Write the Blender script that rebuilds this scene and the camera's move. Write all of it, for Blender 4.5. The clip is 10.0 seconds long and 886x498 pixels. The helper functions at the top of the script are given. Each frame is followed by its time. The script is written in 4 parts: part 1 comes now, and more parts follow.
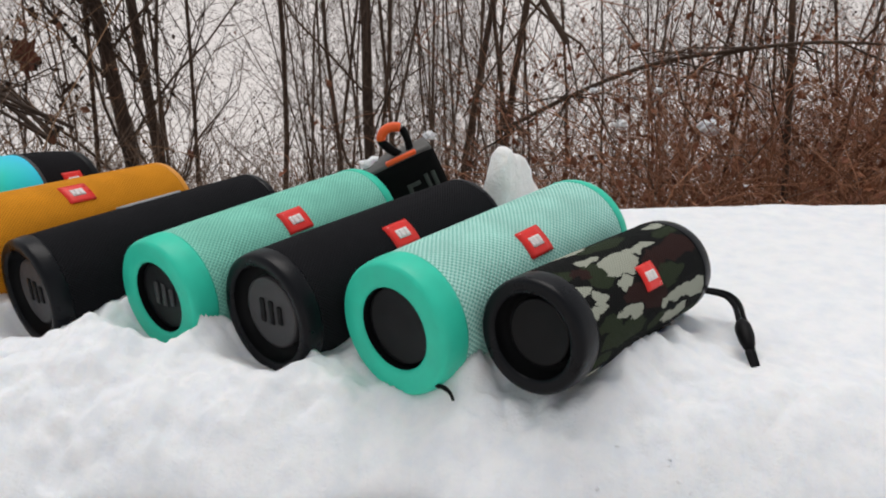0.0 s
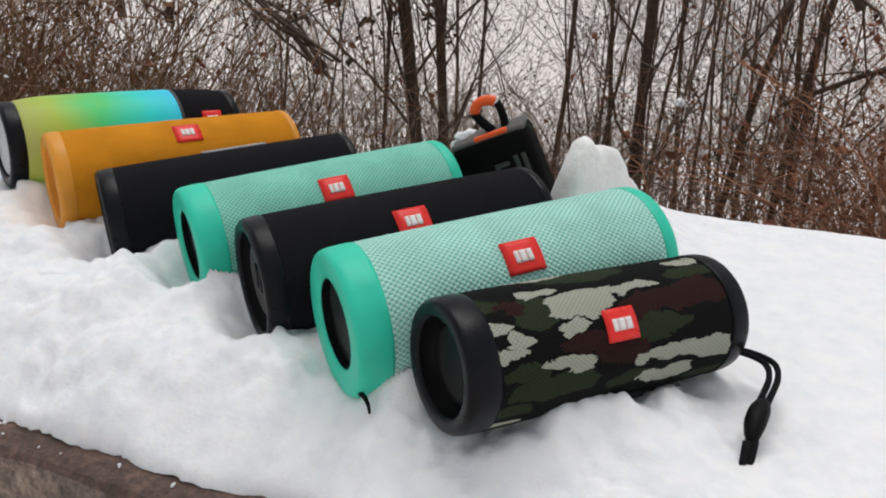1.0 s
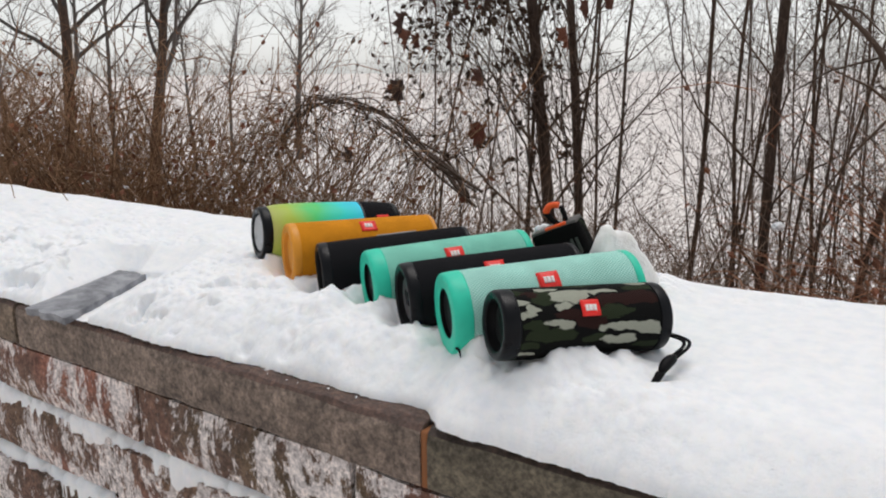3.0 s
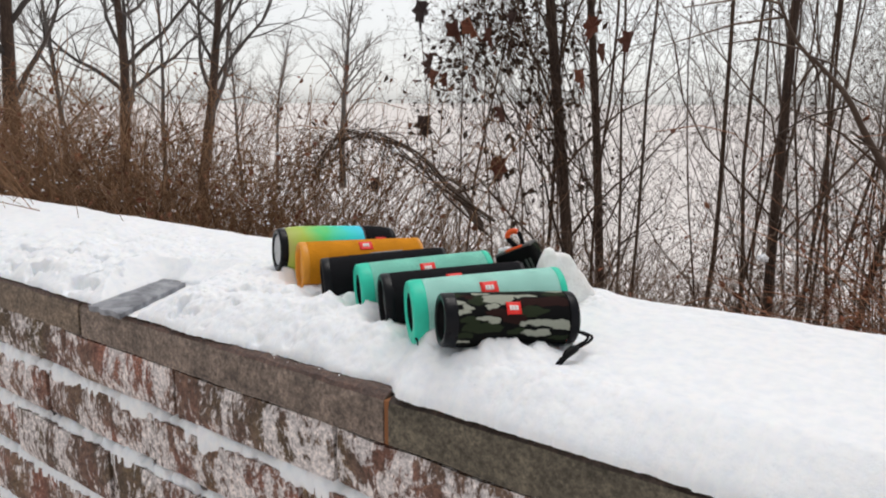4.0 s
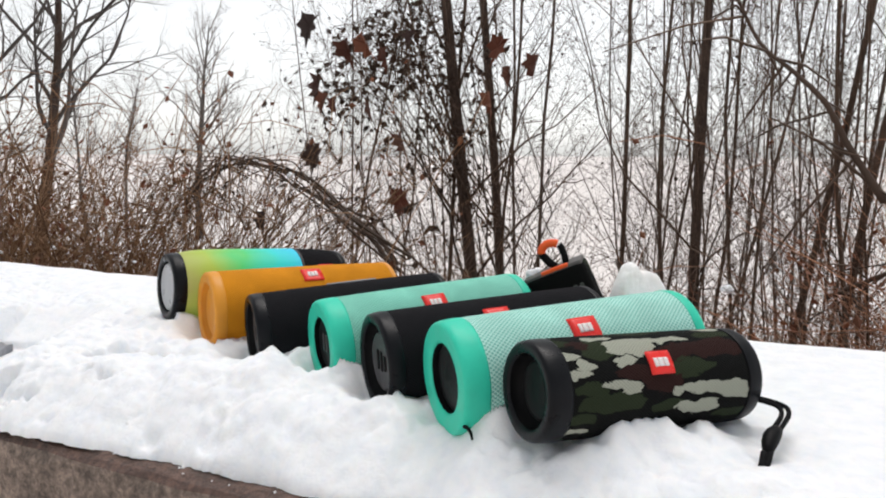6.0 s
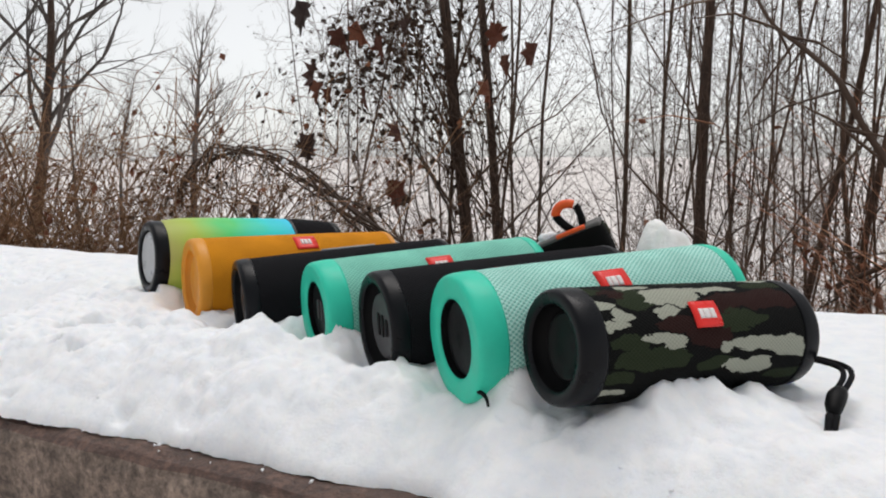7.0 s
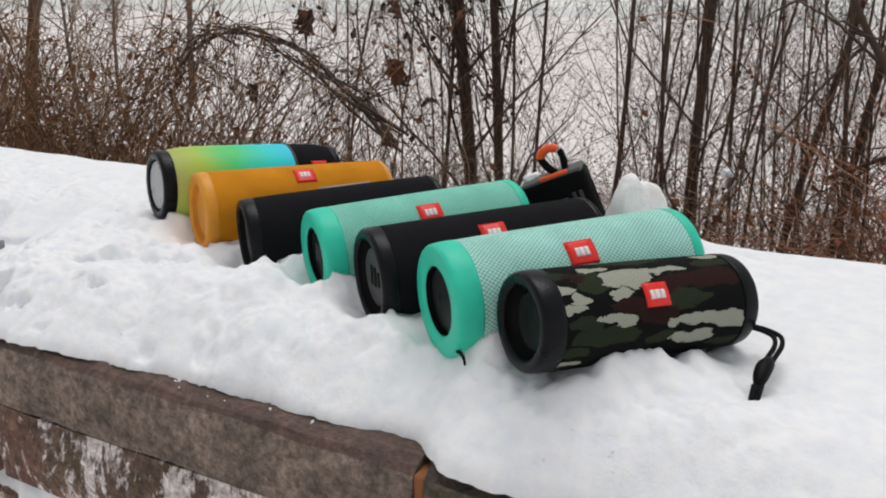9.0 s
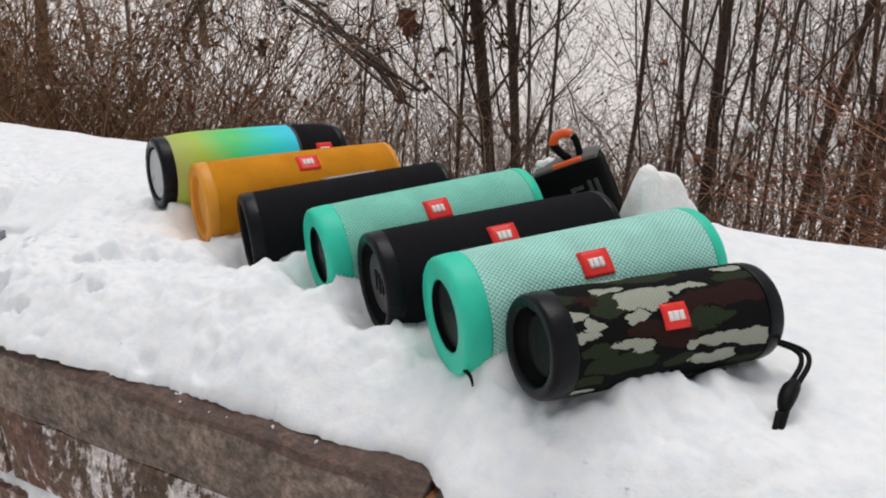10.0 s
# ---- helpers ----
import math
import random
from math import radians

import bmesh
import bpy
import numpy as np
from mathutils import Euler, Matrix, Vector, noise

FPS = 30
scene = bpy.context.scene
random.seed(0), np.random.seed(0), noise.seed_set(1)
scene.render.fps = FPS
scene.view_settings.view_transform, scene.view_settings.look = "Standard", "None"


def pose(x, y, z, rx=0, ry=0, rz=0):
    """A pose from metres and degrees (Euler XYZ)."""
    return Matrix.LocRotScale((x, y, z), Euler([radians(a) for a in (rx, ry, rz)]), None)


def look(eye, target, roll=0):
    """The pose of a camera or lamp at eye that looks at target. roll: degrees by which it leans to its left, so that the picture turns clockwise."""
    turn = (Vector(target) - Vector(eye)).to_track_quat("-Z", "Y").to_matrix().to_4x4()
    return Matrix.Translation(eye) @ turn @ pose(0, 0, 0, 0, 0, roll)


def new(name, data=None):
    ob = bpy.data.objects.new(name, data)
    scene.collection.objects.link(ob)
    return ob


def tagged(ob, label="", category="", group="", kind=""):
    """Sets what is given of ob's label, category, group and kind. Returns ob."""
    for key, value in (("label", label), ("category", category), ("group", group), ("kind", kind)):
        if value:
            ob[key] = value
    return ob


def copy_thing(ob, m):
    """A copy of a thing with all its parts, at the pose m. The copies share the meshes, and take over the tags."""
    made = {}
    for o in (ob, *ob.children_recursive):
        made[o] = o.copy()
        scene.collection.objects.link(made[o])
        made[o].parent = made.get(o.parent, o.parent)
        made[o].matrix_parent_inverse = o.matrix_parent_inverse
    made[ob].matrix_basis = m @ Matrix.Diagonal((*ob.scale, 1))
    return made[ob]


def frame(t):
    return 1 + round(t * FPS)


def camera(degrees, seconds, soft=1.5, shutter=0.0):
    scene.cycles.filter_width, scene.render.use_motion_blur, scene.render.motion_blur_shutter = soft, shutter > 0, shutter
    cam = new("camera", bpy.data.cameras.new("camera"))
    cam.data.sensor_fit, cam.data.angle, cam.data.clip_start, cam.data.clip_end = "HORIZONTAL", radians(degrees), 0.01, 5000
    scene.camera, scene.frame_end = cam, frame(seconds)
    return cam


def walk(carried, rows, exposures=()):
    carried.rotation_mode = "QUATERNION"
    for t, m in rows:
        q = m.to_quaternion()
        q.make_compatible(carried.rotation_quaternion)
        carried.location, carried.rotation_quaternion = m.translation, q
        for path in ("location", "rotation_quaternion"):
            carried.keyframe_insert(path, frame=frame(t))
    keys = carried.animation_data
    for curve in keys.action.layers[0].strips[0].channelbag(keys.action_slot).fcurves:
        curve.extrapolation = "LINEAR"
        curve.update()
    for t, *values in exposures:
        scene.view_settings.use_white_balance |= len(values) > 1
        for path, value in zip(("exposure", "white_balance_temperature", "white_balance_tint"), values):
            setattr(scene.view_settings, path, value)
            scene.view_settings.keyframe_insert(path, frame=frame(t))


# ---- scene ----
cam = camera(59.4, 10.0, soft=2.0)
METRES, EYE, TILT, LEAN, TURN = 1.70, 1.283, -19.0, 0.0, 0.0
ROWS = [
    (0.0, 0.0, 0.0, 0.0, 0.0, 0.0, -0.0),
    (0.5, 0.0526, 0.0304, 0.0098, 10.79, -3.16, -4.27),
    (1.0, 0.1021, 0.0473, 0.0254, 21.74, -5.42, -8.46),
    (1.5, 0.1613, 0.0488, 0.0351, 33.94, -5.79, -11.01),
    (2.0, 0.1879, 0.027, 0.0167, 33.64, -1.4, -11.64),
    (3.5, 0.3065, -0.1924, -0.0177, 33.23, 2.99, -10.43),
    (4.0, 0.3635, -0.2119, -0.019, 35.92, 4.28, -11.43),
    (4.5, 0.3557, -0.1959, -0.0178, 36.16, 5.67, -11.03),
    (5.0, 0.2751, -0.1527, -0.0199, 33.25, 6.45, -10.67),
    (5.5, 0.1874, -0.092, -0.0205, 26.68, 8.64, -8.26),
    (7.0, 0.1106, -0.0004, -0.0457, 25.61, 9.86, -8.29),
    (7.5, 0.1124, -0.0111, -0.0477, 24.97, 9.96, -8.03),
    (8.0, 0.1204, -0.0245, -0.0485, 24.24, 10.47, -8.04),
    (8.5, 0.1278, -0.0286, -0.0411, 24.24, 9.38, -8.55),
    (9.0, 0.127, -0.0333, -0.0047, 25.62, -0.12, -9.17),
    (9.5, 0.1236, -0.0257, 0.0221, 26.82, -4.86, -8.73),
    (10.0, 0.1192, -0.0159, 0.0243, 26.9, -4.52, -8.33),
]
BASE = pose(0, 0, EYE, TILT, LEAN, TURN)
path = [(t, BASE @ pose(METRES * x, METRES * y, METRES * z, 90 + pitch, roll, yaw)) for t, x, y, z, yaw, pitch, roll in ROWS]
path += [
    (2.2, look((0.324, 0.000, 1.298), (-0.735, 1.603, 0.745), -0.4)),
    (3.3, look((0.468, -0.284, 1.353), (-0.641, 1.322, 0.914), -0.7)),
    (5.7, look((0.270, -0.125, 1.284), (-0.626, 1.643, 1.012), 0.1)),
    (6.8, look((0.194, -0.018, 1.210), (-0.745, 1.732, 0.976), -0.4)),
]
path.sort(key=lambda row: row[0])
walk(cam, path, exposures=[(0.0, 0.08), (2.0, 0.10), (3.5, 0.10), (4.5, 0.22), (5.0, 0.27), (5.5, 0.42), (7.0, 0.14), (8.5, 0.20), (9.0, 0.06), (9.5, 0.04), (10.0, 0.10)])

# ---- world and light: a flat, overcast winter day ----
world = bpy.data.worlds.new("overcast_sky")
scene.world = world
world.use_nodes = True
wn = world.node_tree.nodes
sky = wn.new("ShaderNodeTexSky")
sky.sky_type, sky.sun_disc = "NISHITA", False
sky.sun_elevation, sky.sun_rotation = radians(73), radians(0)
sky.air_density, sky.dust_density, sky.ozone_density = 1.0, 0.6, 1.0
grey = wn.new("ShaderNodeHueSaturation")
grey.inputs["Saturation"].default_value = 0.10
world.node_tree.links.new(sky.outputs[0], grey.inputs["Color"])
world.node_tree.links.new(grey.outputs[0], wn["Background"].inputs["Color"])
wn["Background"].inputs["Strength"].default_value = 0.130
sun = new("sun", bpy.data.lights.new("sun", "SUN"))
sun.data.energy, sun.data.angle, sun.data.color = 1.42, radians(40), (1.0, 0.95, 0.92)
sun.matrix_world = look((-0.4, 2.6, 8.0), (0, 0.5, 1.0))


# ---- materials ----
def material(name, rough=0.6, metal=0.0, colour=(0.5, 0.5, 0.5)):
    m = bpy.data.materials.new(name)
    m.use_nodes = True
    b = m.node_tree.nodes["Principled BSDF"]
    b.inputs["Roughness"].default_value, b.inputs["Metallic"].default_value = rough, metal
    b.inputs["Base Color"].default_value = (*colour, 1)
    return m


def node(m, kind, **inputs):
    n = m.node_tree.nodes.new(kind)
    for key, value in inputs.items():
        n.inputs[key.replace("_", " ")].default_value = value
    return n


def link(m, a, b):
    m.node_tree.links.new(a, b)


def coords(m, scale=(1, 1, 1), uv=False):
    c = node(m, "ShaderNodeTexCoord")
    p = node(m, "ShaderNodeMapping")
    p.inputs["Scale"].default_value = scale
    link(m, c.outputs["UV" if uv else "Object"], p.inputs["Vector"])
    return p.outputs[0]


def noise_tex(m, vec, scale, detail=4.0, rough=0.55, distortion=0.0):
    n = node(m, "ShaderNodeTexNoise", Scale=scale, Detail=detail, Roughness=rough, Distortion=distortion)
    link(m, vec, n.inputs["Vector"])
    return n.outputs["Fac"]


def ramp(m, fac, stops, constant=False):
    r = node(m, "ShaderNodeValToRGB")
    e = r.color_ramp.elements
    while len(e) < len(stops):
        e.new(0.5)
    for el, (p, c) in zip(e, stops):
        el.position, el.color = p, (*c, 1) if len(c) == 3 else c
    if constant:
        r.color_ramp.interpolation = "CONSTANT"
    link(m, fac, r.inputs["Fac"])
    return r.outputs["Color"]


def mixed(m, fac, a, b, blend="MIX"):
    x = node(m, "ShaderNodeMix")
    x.data_type, x.blend_type = "RGBA", blend
    for sock, v in ((x.inputs[0], fac), (x.inputs[6], a), (x.inputs[7], b)):
        if isinstance(v, (int, float)):
            sock.default_value = v
        elif isinstance(v, tuple):
            sock.default_value = (*v, 1)
        else:
            link(m, v, sock)
    return x.outputs[2]


def calc(m, op, a, b=0.0):
    x = node(m, "ShaderNodeMath")
    x.operation = op
    for sock, v in ((x.inputs[0], a), (x.inputs[1], b)):
        if isinstance(v, (int, float)):
            sock.default_value = v
        else:
            link(m, v, sock)
    return x.outputs[0]


def finish(m, colour=None, height=None, strength=0.3, distance=0.002, rough=None):
    b = m.node_tree.nodes["Principled BSDF"]
    if colour is not None:
        link(m, colour, b.inputs["Base Color"])
    if rough is not None:
        link(m, rough, b.inputs["Roughness"])
    if height is not None:
        u = node(m, "ShaderNodeBump", Strength=strength, Distance=distance)
        link(m, height, u.inputs["Height"])
        link(m, u.outputs[0], b.inputs["Normal"])
    return m


def weave(m, pitch):
    """Height of a diagonal textile weave, from UVs in metres."""
    c = node(m, "ShaderNodeTexCoord")
    s = node(m, "ShaderNodeSeparateXYZ")
    link(m, c.outputs["UV"], s.inputs[0])
    k = 2 * math.pi / pitch
    a = calc(m, "SINE", calc(m, "MULTIPLY", s.outputs[0], k * 0.85))
    b = calc(m, "SINE", calc(m, "MULTIPLY", s.outputs[1], k))
    return calc(m, "ADD", calc(m, "MULTIPLY", calc(m, "MULTIPLY", a, b), 0.5), 0.5)


def fabric(name, light, dark, pitch=0.0027):
    m = material(name, 0.9)
    m.node_tree.nodes["Principled BSDF"].inputs["Specular IOR Level"].default_value = 0.12
    w = weave(m, pitch)
    v = coords(m, uv=True)
    big = noise_tex(m, v, 28, 3)
    fine = noise_tex(m, v, 1500, 2)
    col = mixed(m, ramp(m, w, [(0.18, (0, 0, 0)), (0.62, (1, 1, 1))]), dark, light)
    col = mixed(m, 0.30, col, ramp(m, big, [(0.3, (0.55, 0.55, 0.55)), (0.7, (1.25, 1.25, 1.25))]), "MULTIPLY")
    col = mixed(m, 0.35, col, ramp(m, fine, [(0.3, (0.5, 0.5, 0.5)), (0.7, (1.3, 1.3, 1.3))]), "MULTIPLY")
    return finish(m, col, w, 0.6, 0.0009)


def rubber(name, colour, rough=0.5, gloss=0.3):
    m = material(name, rough)
    m.node_tree.nodes["Principled BSDF"].inputs["Specular IOR Level"].default_value = gloss
    v = coords(m)
    n = noise_tex(m, v, 60, 5)
    f = noise_tex(m, v, 900, 2)
    c2 = tuple(c * 0.90 for c in colour)
    return finish(m, mixed(m, ramp(m, n, [(0.35, (0, 0, 0)), (0.65, (1, 1, 1))]), c2, colour), f, 0.15, 0.0006,
                  ramp(m, n, [(0.3, (rough - 0.12,) * 3), (0.7, (rough + 0.12,) * 3)]))


mint_fabric = fabric("mint_fabric", (0.50, 0.82, 0.735), (0.17, 0.50, 0.41), 0.0034)
green_fabric = fabric("green_fabric", (0.30, 0.71, 0.57), (0.13, 0.48, 0.37), 0.0031)
black_fabric = fabric("black_fabric", (0.0105, 0.0102, 0.0125), (0.005, 0.005, 0.006), 0.0025)
orange_fabric = fabric("orange_fabric", (0.76, 0.31, 0.018), (0.55, 0.19, 0.01), 0.0025)
mint_rubber = rubber("mint_rubber", (0.035, 0.64, 0.44), 0.45)
dark_rubber = rubber("dark_rubber", (0.0050, 0.0056, 0.0075), 0.33, 0.16)
black_rubber = rubber("black_rubber", (0.004, 0.004, 0.0045), 0.5, 0.12)
orange_rubber = rubber("orange_rubber", (0.75, 0.31, 0.03), 0.45)
radiator_black = rubber("radiator_black", (0.007, 0.007, 0.008), 0.40, 0.16)
grey_plastic = rubber("grey_plastic", (0.058, 0.056, 0.058), 0.42)
silver_plastic = rubber("silver_plastic", (0.42, 0.43, 0.44), 0.35)
badge_red = rubber("badge_red", (0.85, 0.035, 0.028), 0.35)
badge_white = rubber("badge_white", (0.86, 0.82, 0.80), 0.4)
orange_plastic = rubber("orange_plastic", (0.95, 0.13, 0.03), 0.4)
strap_black = fabric("strap_black", (0.010, 0.010, 0.011), (0.005, 0.005, 0.006), 0.003)


def camouflage(name):
    """Woodland print: pale blots at fixed places on the cloth, over green, brown and black."""
    m = material(name, 0.85)
    c = node(m, "ShaderNodeTexCoord")
    mp = node(m, "ShaderNodeMapping")
    mp.inputs["Scale"].default_value = (0.42, 1.0, 1.0)
    link(m, c.outputs["UV"], mp.inputs["Vector"])
    v = mp.outputs[0]
    s = node(m, "ShaderNodeSeparateXYZ")
    link(m, c.outputs["UV"], s.inputs[0])
    warp1 = calc(m, "MULTIPLY", calc(m, "SUBTRACT", noise_tex(m, v, 70, 4, 0.65), 0.5), 0.028)
    warp2 = calc(m, "MULTIPLY", calc(m, "SUBTRACT", noise_tex(m, v, 90, 4, 0.65, 0.6), 0.5), 0.0155)
    u = calc(m, "ADD", s.outputs[0], warp1)
    w = calc(m, "ADD", s.outputs[1], warp2)
    def blot(spots):
        best = None
        for bu, bv, ru, rv in spots:
            du = calc(m, "DIVIDE", calc(m, "SUBTRACT", u, bu), ru)
            dv = calc(m, "DIVIDE", calc(m, "SUBTRACT", w, bv), rv)
            d = calc(m, "ADD", calc(m, "MULTIPLY", du, du), calc(m, "MULTIPLY", dv, dv))
            best = d if best is None else calc(m, "MINIMUM", best, d)
        return calc(m, "LESS_THAN", best, 1.0)

    pale = blot([(0.018, 0.0314, 0.011, 0.0030), (0.027, 0.0245, 0.006, 0.0042), (0.019, 0.0180, 0.012, 0.0030), (0.010, 0.0270, 0.003, 0.0060),
                 (0.070, 0.0375, 0.019, 0.0080), (0.060, 0.0257, 0.010, 0.0038), (0.100, 0.0427, 0.021, 0.0036), (0.050, 0.0491, 0.012, 0.0032),
                 (0.054, 0.0097, 0.013, 0.0034), (0.061, 0.0058, 0.007, 0.0024), (0.128, 0.0043, 0.030, 0.0044), (0.147, -0.0001, 0.013, 0.0055),
                 (0.118, -0.0097, 0.017, 0.0056), (0.098, 0.0030, 0.005, 0.0026), (0.019, -0.0225, 0.012, 0.0022), (0.068, -0.0245, 0.016, 0.0022),
                 (0.150, 0.0560, 0.015, 0.0045), (0.060, 0.0700, 0.020, 0.0070), (0.125, 0.0800, 0.024, 0.0070)])
    gap = blot([(0.014, 0.0245, 0.009, 0.0030), (0.047, 0.0330, 0.006, 0.0024), (0.122, -0.0035, 0.014, 0.0016), (0.150, -0.0110, 0.010, 0.0030)])
    green = blot([(0.043, 0.0376, 0.014, 0.0100), (0.107, 0.0177, 0.024, 0.0062), (0.046, -0.0010, 0.026, 0.0066), (0.150, 0.0451, 0.020, 0.0050),
                  (0.012, 0.0458, 0.014, 0.0055), (0.092, -0.0060, 0.016, 0.0048), (0.030, 0.0080, 0.014, 0.0040), (0.085, 0.0600, 0.028, 0.0070), (0.020, -0.0120, 0.016, 0.0045), (0.150, -0.0180, 0.016, 0.0045)])
    brown = blot([(0.137, 0.0320, 0.029, 0.0085), (0.086, 0.0100, 0.017, 0.0070), (0.066, 0.0180, 0.017, 0.0050), (0.030, 0.0430, 0.010, 0.0040), (0.104, 0.0300, 0.016, 0.0065)])
    m.node_tree.nodes["Principled BSDF"].inputs["Specular IOR Level"].default_value = 0.10
    col = mixed(m, green, (0.0050, 0.0054, 0.0052), (0.024, 0.033, 0.017))
    col = mixed(m, brown, col, (0.026, 0.011, 0.0095))
    col = mixed(m, calc(m, "MULTIPLY", pale, calc(m, "SUBTRACT", 1.0, gap)), col, (0.35, 0.365, 0.30))
    wv = weave(m, 0.0024)
    col = mixed(m, 0.35, col, ramp(m, wv, [(0.15, (0.45, 0.45, 0.45)), (0.7, (1.15, 1.15, 1.15))]), "MULTIPLY")
    return finish(m, col, wv, 0.6, 0.0008)


camo_fabric = camouflage("camo_fabric")


def led_glass():
    """Light tube: hue runs along the cloth from yellow-green to cyan, glowing softly through frosted plastic."""
    m = material("led_glass", 0.5)
    m.node_tree.nodes["Principled BSDF"].inputs["Specular IOR Level"].default_value = 0.25
    c = node(m, "ShaderNodeTexCoord")
    s = node(m, "ShaderNodeSeparateXYZ")
    link(m, c.outputs["UV"], s.inputs[0])
    wob = calc(m, "MULTIPLY", calc(m, "SUBTRACT", noise_tex(m, coords(m, uv=True), 16, 2), 0.5), 0.06)
    f = calc(m, "DIVIDE", calc(m, "ADD", s.outputs[0], wob), 0.158)
    col = ramp(m, f, [(0.0, (0.36, 0.34, 0.13)), (0.25, (0.34, 0.45, 0.06)), (0.52, (0.07, 0.52, 0.15)), (0.78, (0.02, 0.56, 0.52)), (1.0, (0.03, 0.50, 0.70))])
    b = m.node_tree.nodes["Principled BSDF"]
    link(m, col, b.inputs["Emission Color"])
    b.inputs["Emission Strength"].default_value = 0.16
    return finish(m, col)


led_tube = led_glass()


def snow_material(name, scale=1.0, dirt=0.0):
    m = material(name, 0.55)
    v = coords(m)
    grain = noise_tex(m, v, 420 * scale, 4, 0.7)
    lump = noise_tex(m, v, 60 * scale, 5, 0.6)
    broad = noise_tex(m, v, 7 * scale, 3)
    col = ramp(m, lump, [(0.3, (0.83, 0.86, 0.90)), (0.6, (0.92, 0.93, 0.945))])
    if dirt:
        col = mixed(m, ramp(m, broad, [(0.60, (0, 0, 0)), (0.75, (dirt,) * 3)]), col, (0.45, 0.42, 0.40))
    h = calc(m, "ADD", calc(m, "MULTIPLY", grain, 0.35), lump)
    b = m.node_tree.nodes["Principled BSDF"]
    b.inputs["Subsurface Weight"].default_value = 0.25
    b.inputs["Subsurface Radius"].default_value = (0.010, 0.012, 0.014)
    b.inputs["Subsurface Scale"].default_value = 1.0
    b.inputs["Specular IOR Level"].default_value = 0.25
    return finish(m, col, h, 0.55, 0.003 / scale)


snow_mat = snow_material("snow")


def valley_material():
    """Snow fields with dark woods, hedges and brown grass showing through, seen from far."""
    m = material("snowy_land", 0.8)
    v = coords(m)
    near = noise_tex(m, coords(m, (1.0, 1.6, 1.0)), 3.2, 7, 0.75)
    mid = noise_tex(m, coords(m, (1.0, 2.6, 1.0)), 0.11, 6, 0.65)
    far = noise_tex(m, coords(m, (1.0, 3.0, 1.0)), 0.012, 6, 0.65)
    lots = noise_tex(m, coords(m, (1.0, 4.0, 1.0)), 0.35, 5, 0.7)
    col = mixed(m, ramp(m, near, [(0.55, (0, 0, 0)), (0.66, (0.65,) * 3)]), (0.775, 0.732, 0.703), (0.24, 0.16, 0.12))
    col = mixed(m, ramp(m, lots, [(0.54, (0, 0, 0)), (0.62, (0.55,) * 3)]), col, (0.36, 0.29, 0.25))
    col = mixed(m, ramp(m, mid, [(0.53, (0, 0, 0)), (0.64, (0.40,) * 3)]), col, (0.46, 0.40, 0.38))
    col = mixed(m, ramp(m, far, [(0.54, (0, 0, 0)), (0.64, (0.25,) * 3)]), col, (0.58, 0.55, 0.55))
    return finish(m, col, near, 0.5, 0.05)


land_mat = valley_material()


def bark(name, dark, light, scale=1.0):
    m = material(name, 0.9)
    v = coords(m, (1, 1, 0.18))
    a = noise_tex(m, v, 90 * scale, 5, 0.7)
    b = noise_tex(m, coords(m), 6 * scale, 3)
    col = mixed(m, ramp(m, a, [(0.35, (0, 0, 0)), (0.65, (1, 1, 1))]), dark, light)
    col = mixed(m, 0.5, col, ramp(m, b, [(0.3, (0.6, 0.6, 0.6)), (0.7, (1.3, 1.25, 1.2))]), "MULTIPLY")
    return finish(m, col, a, 0.6, 0.006)


bark_grey = bark("bark_grey", (0.036, 0.023, 0.017), (0.115, 0.073, 0.053))
bark_brown = bark("bark_brown", (0.050, 0.031, 0.022), (0.150, 0.092, 0.062))
# bark of the far trees: distance haze is put into the paler colour
bark_hazed = bark("bark_hazed", (0.075, 0.066, 0.062), (0.15, 0.135, 0.125))


def twig_material(name, cols):
    """Thin canes; every cane takes its own shade."""
    m = material(name, 0.9)
    g = node(m, "ShaderNodeNewGeometry")
    return finish(m, ramp(m, g.outputs["Random Per Island"], [(i / (len(cols) - 1), c) for i, c in enumerate(cols)]))


def shade(cols, k):
    return [tuple(c * k for c in col) for col in cols]


twig_brown = twig_material("twig_brown", shade([(0.14, 0.0775, 0.0428), (0.336, 0.1788, 0.0888), (0.21, 0.1185, 0.0669), (0.434, 0.2413, 0.1255)], 0.8))
twig_tree = twig_material("twig_tree", shade([(0.034, 0.023, 0.017), (0.085, 0.054, 0.037), (0.052, 0.034, 0.025), (0.115, 0.073, 0.049)], 1.45))
# twigs of the far trees, paled to stand in for haze
twig_hazed = twig_material("twig_hazed", [(0.12, 0.102, 0.0936), (0.228, 0.192, 0.174)])
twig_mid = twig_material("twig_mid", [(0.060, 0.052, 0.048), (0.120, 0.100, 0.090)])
twig_scrub = twig_material("twig_scrub", shade([(0.090, 0.060, 0.042), (0.200, 0.128, 0.086), (0.134, 0.088, 0.062), (0.270, 0.176, 0.120)], 1.0))
twig_red = twig_material("twig_red", [(0.1893, 0.0806, 0.0459), (0.3931, 0.1755, 0.0928), (0.2621, 0.117, 0.0677), (0.495, 0.234, 0.1256)])
leaf_dead = twig_material("leaf_dead", [(0.110, 0.042, 0.025), (0.240, 0.086, 0.045), (0.160, 0.066, 0.038), (0.300, 0.120, 0.060)])
leaf_large = twig_material("leaf_large", [(0.080, 0.032, 0.022), (0.200, 0.064, 0.036), (0.060, 0.045, 0.042), (0.250, 0.092, 0.052)])
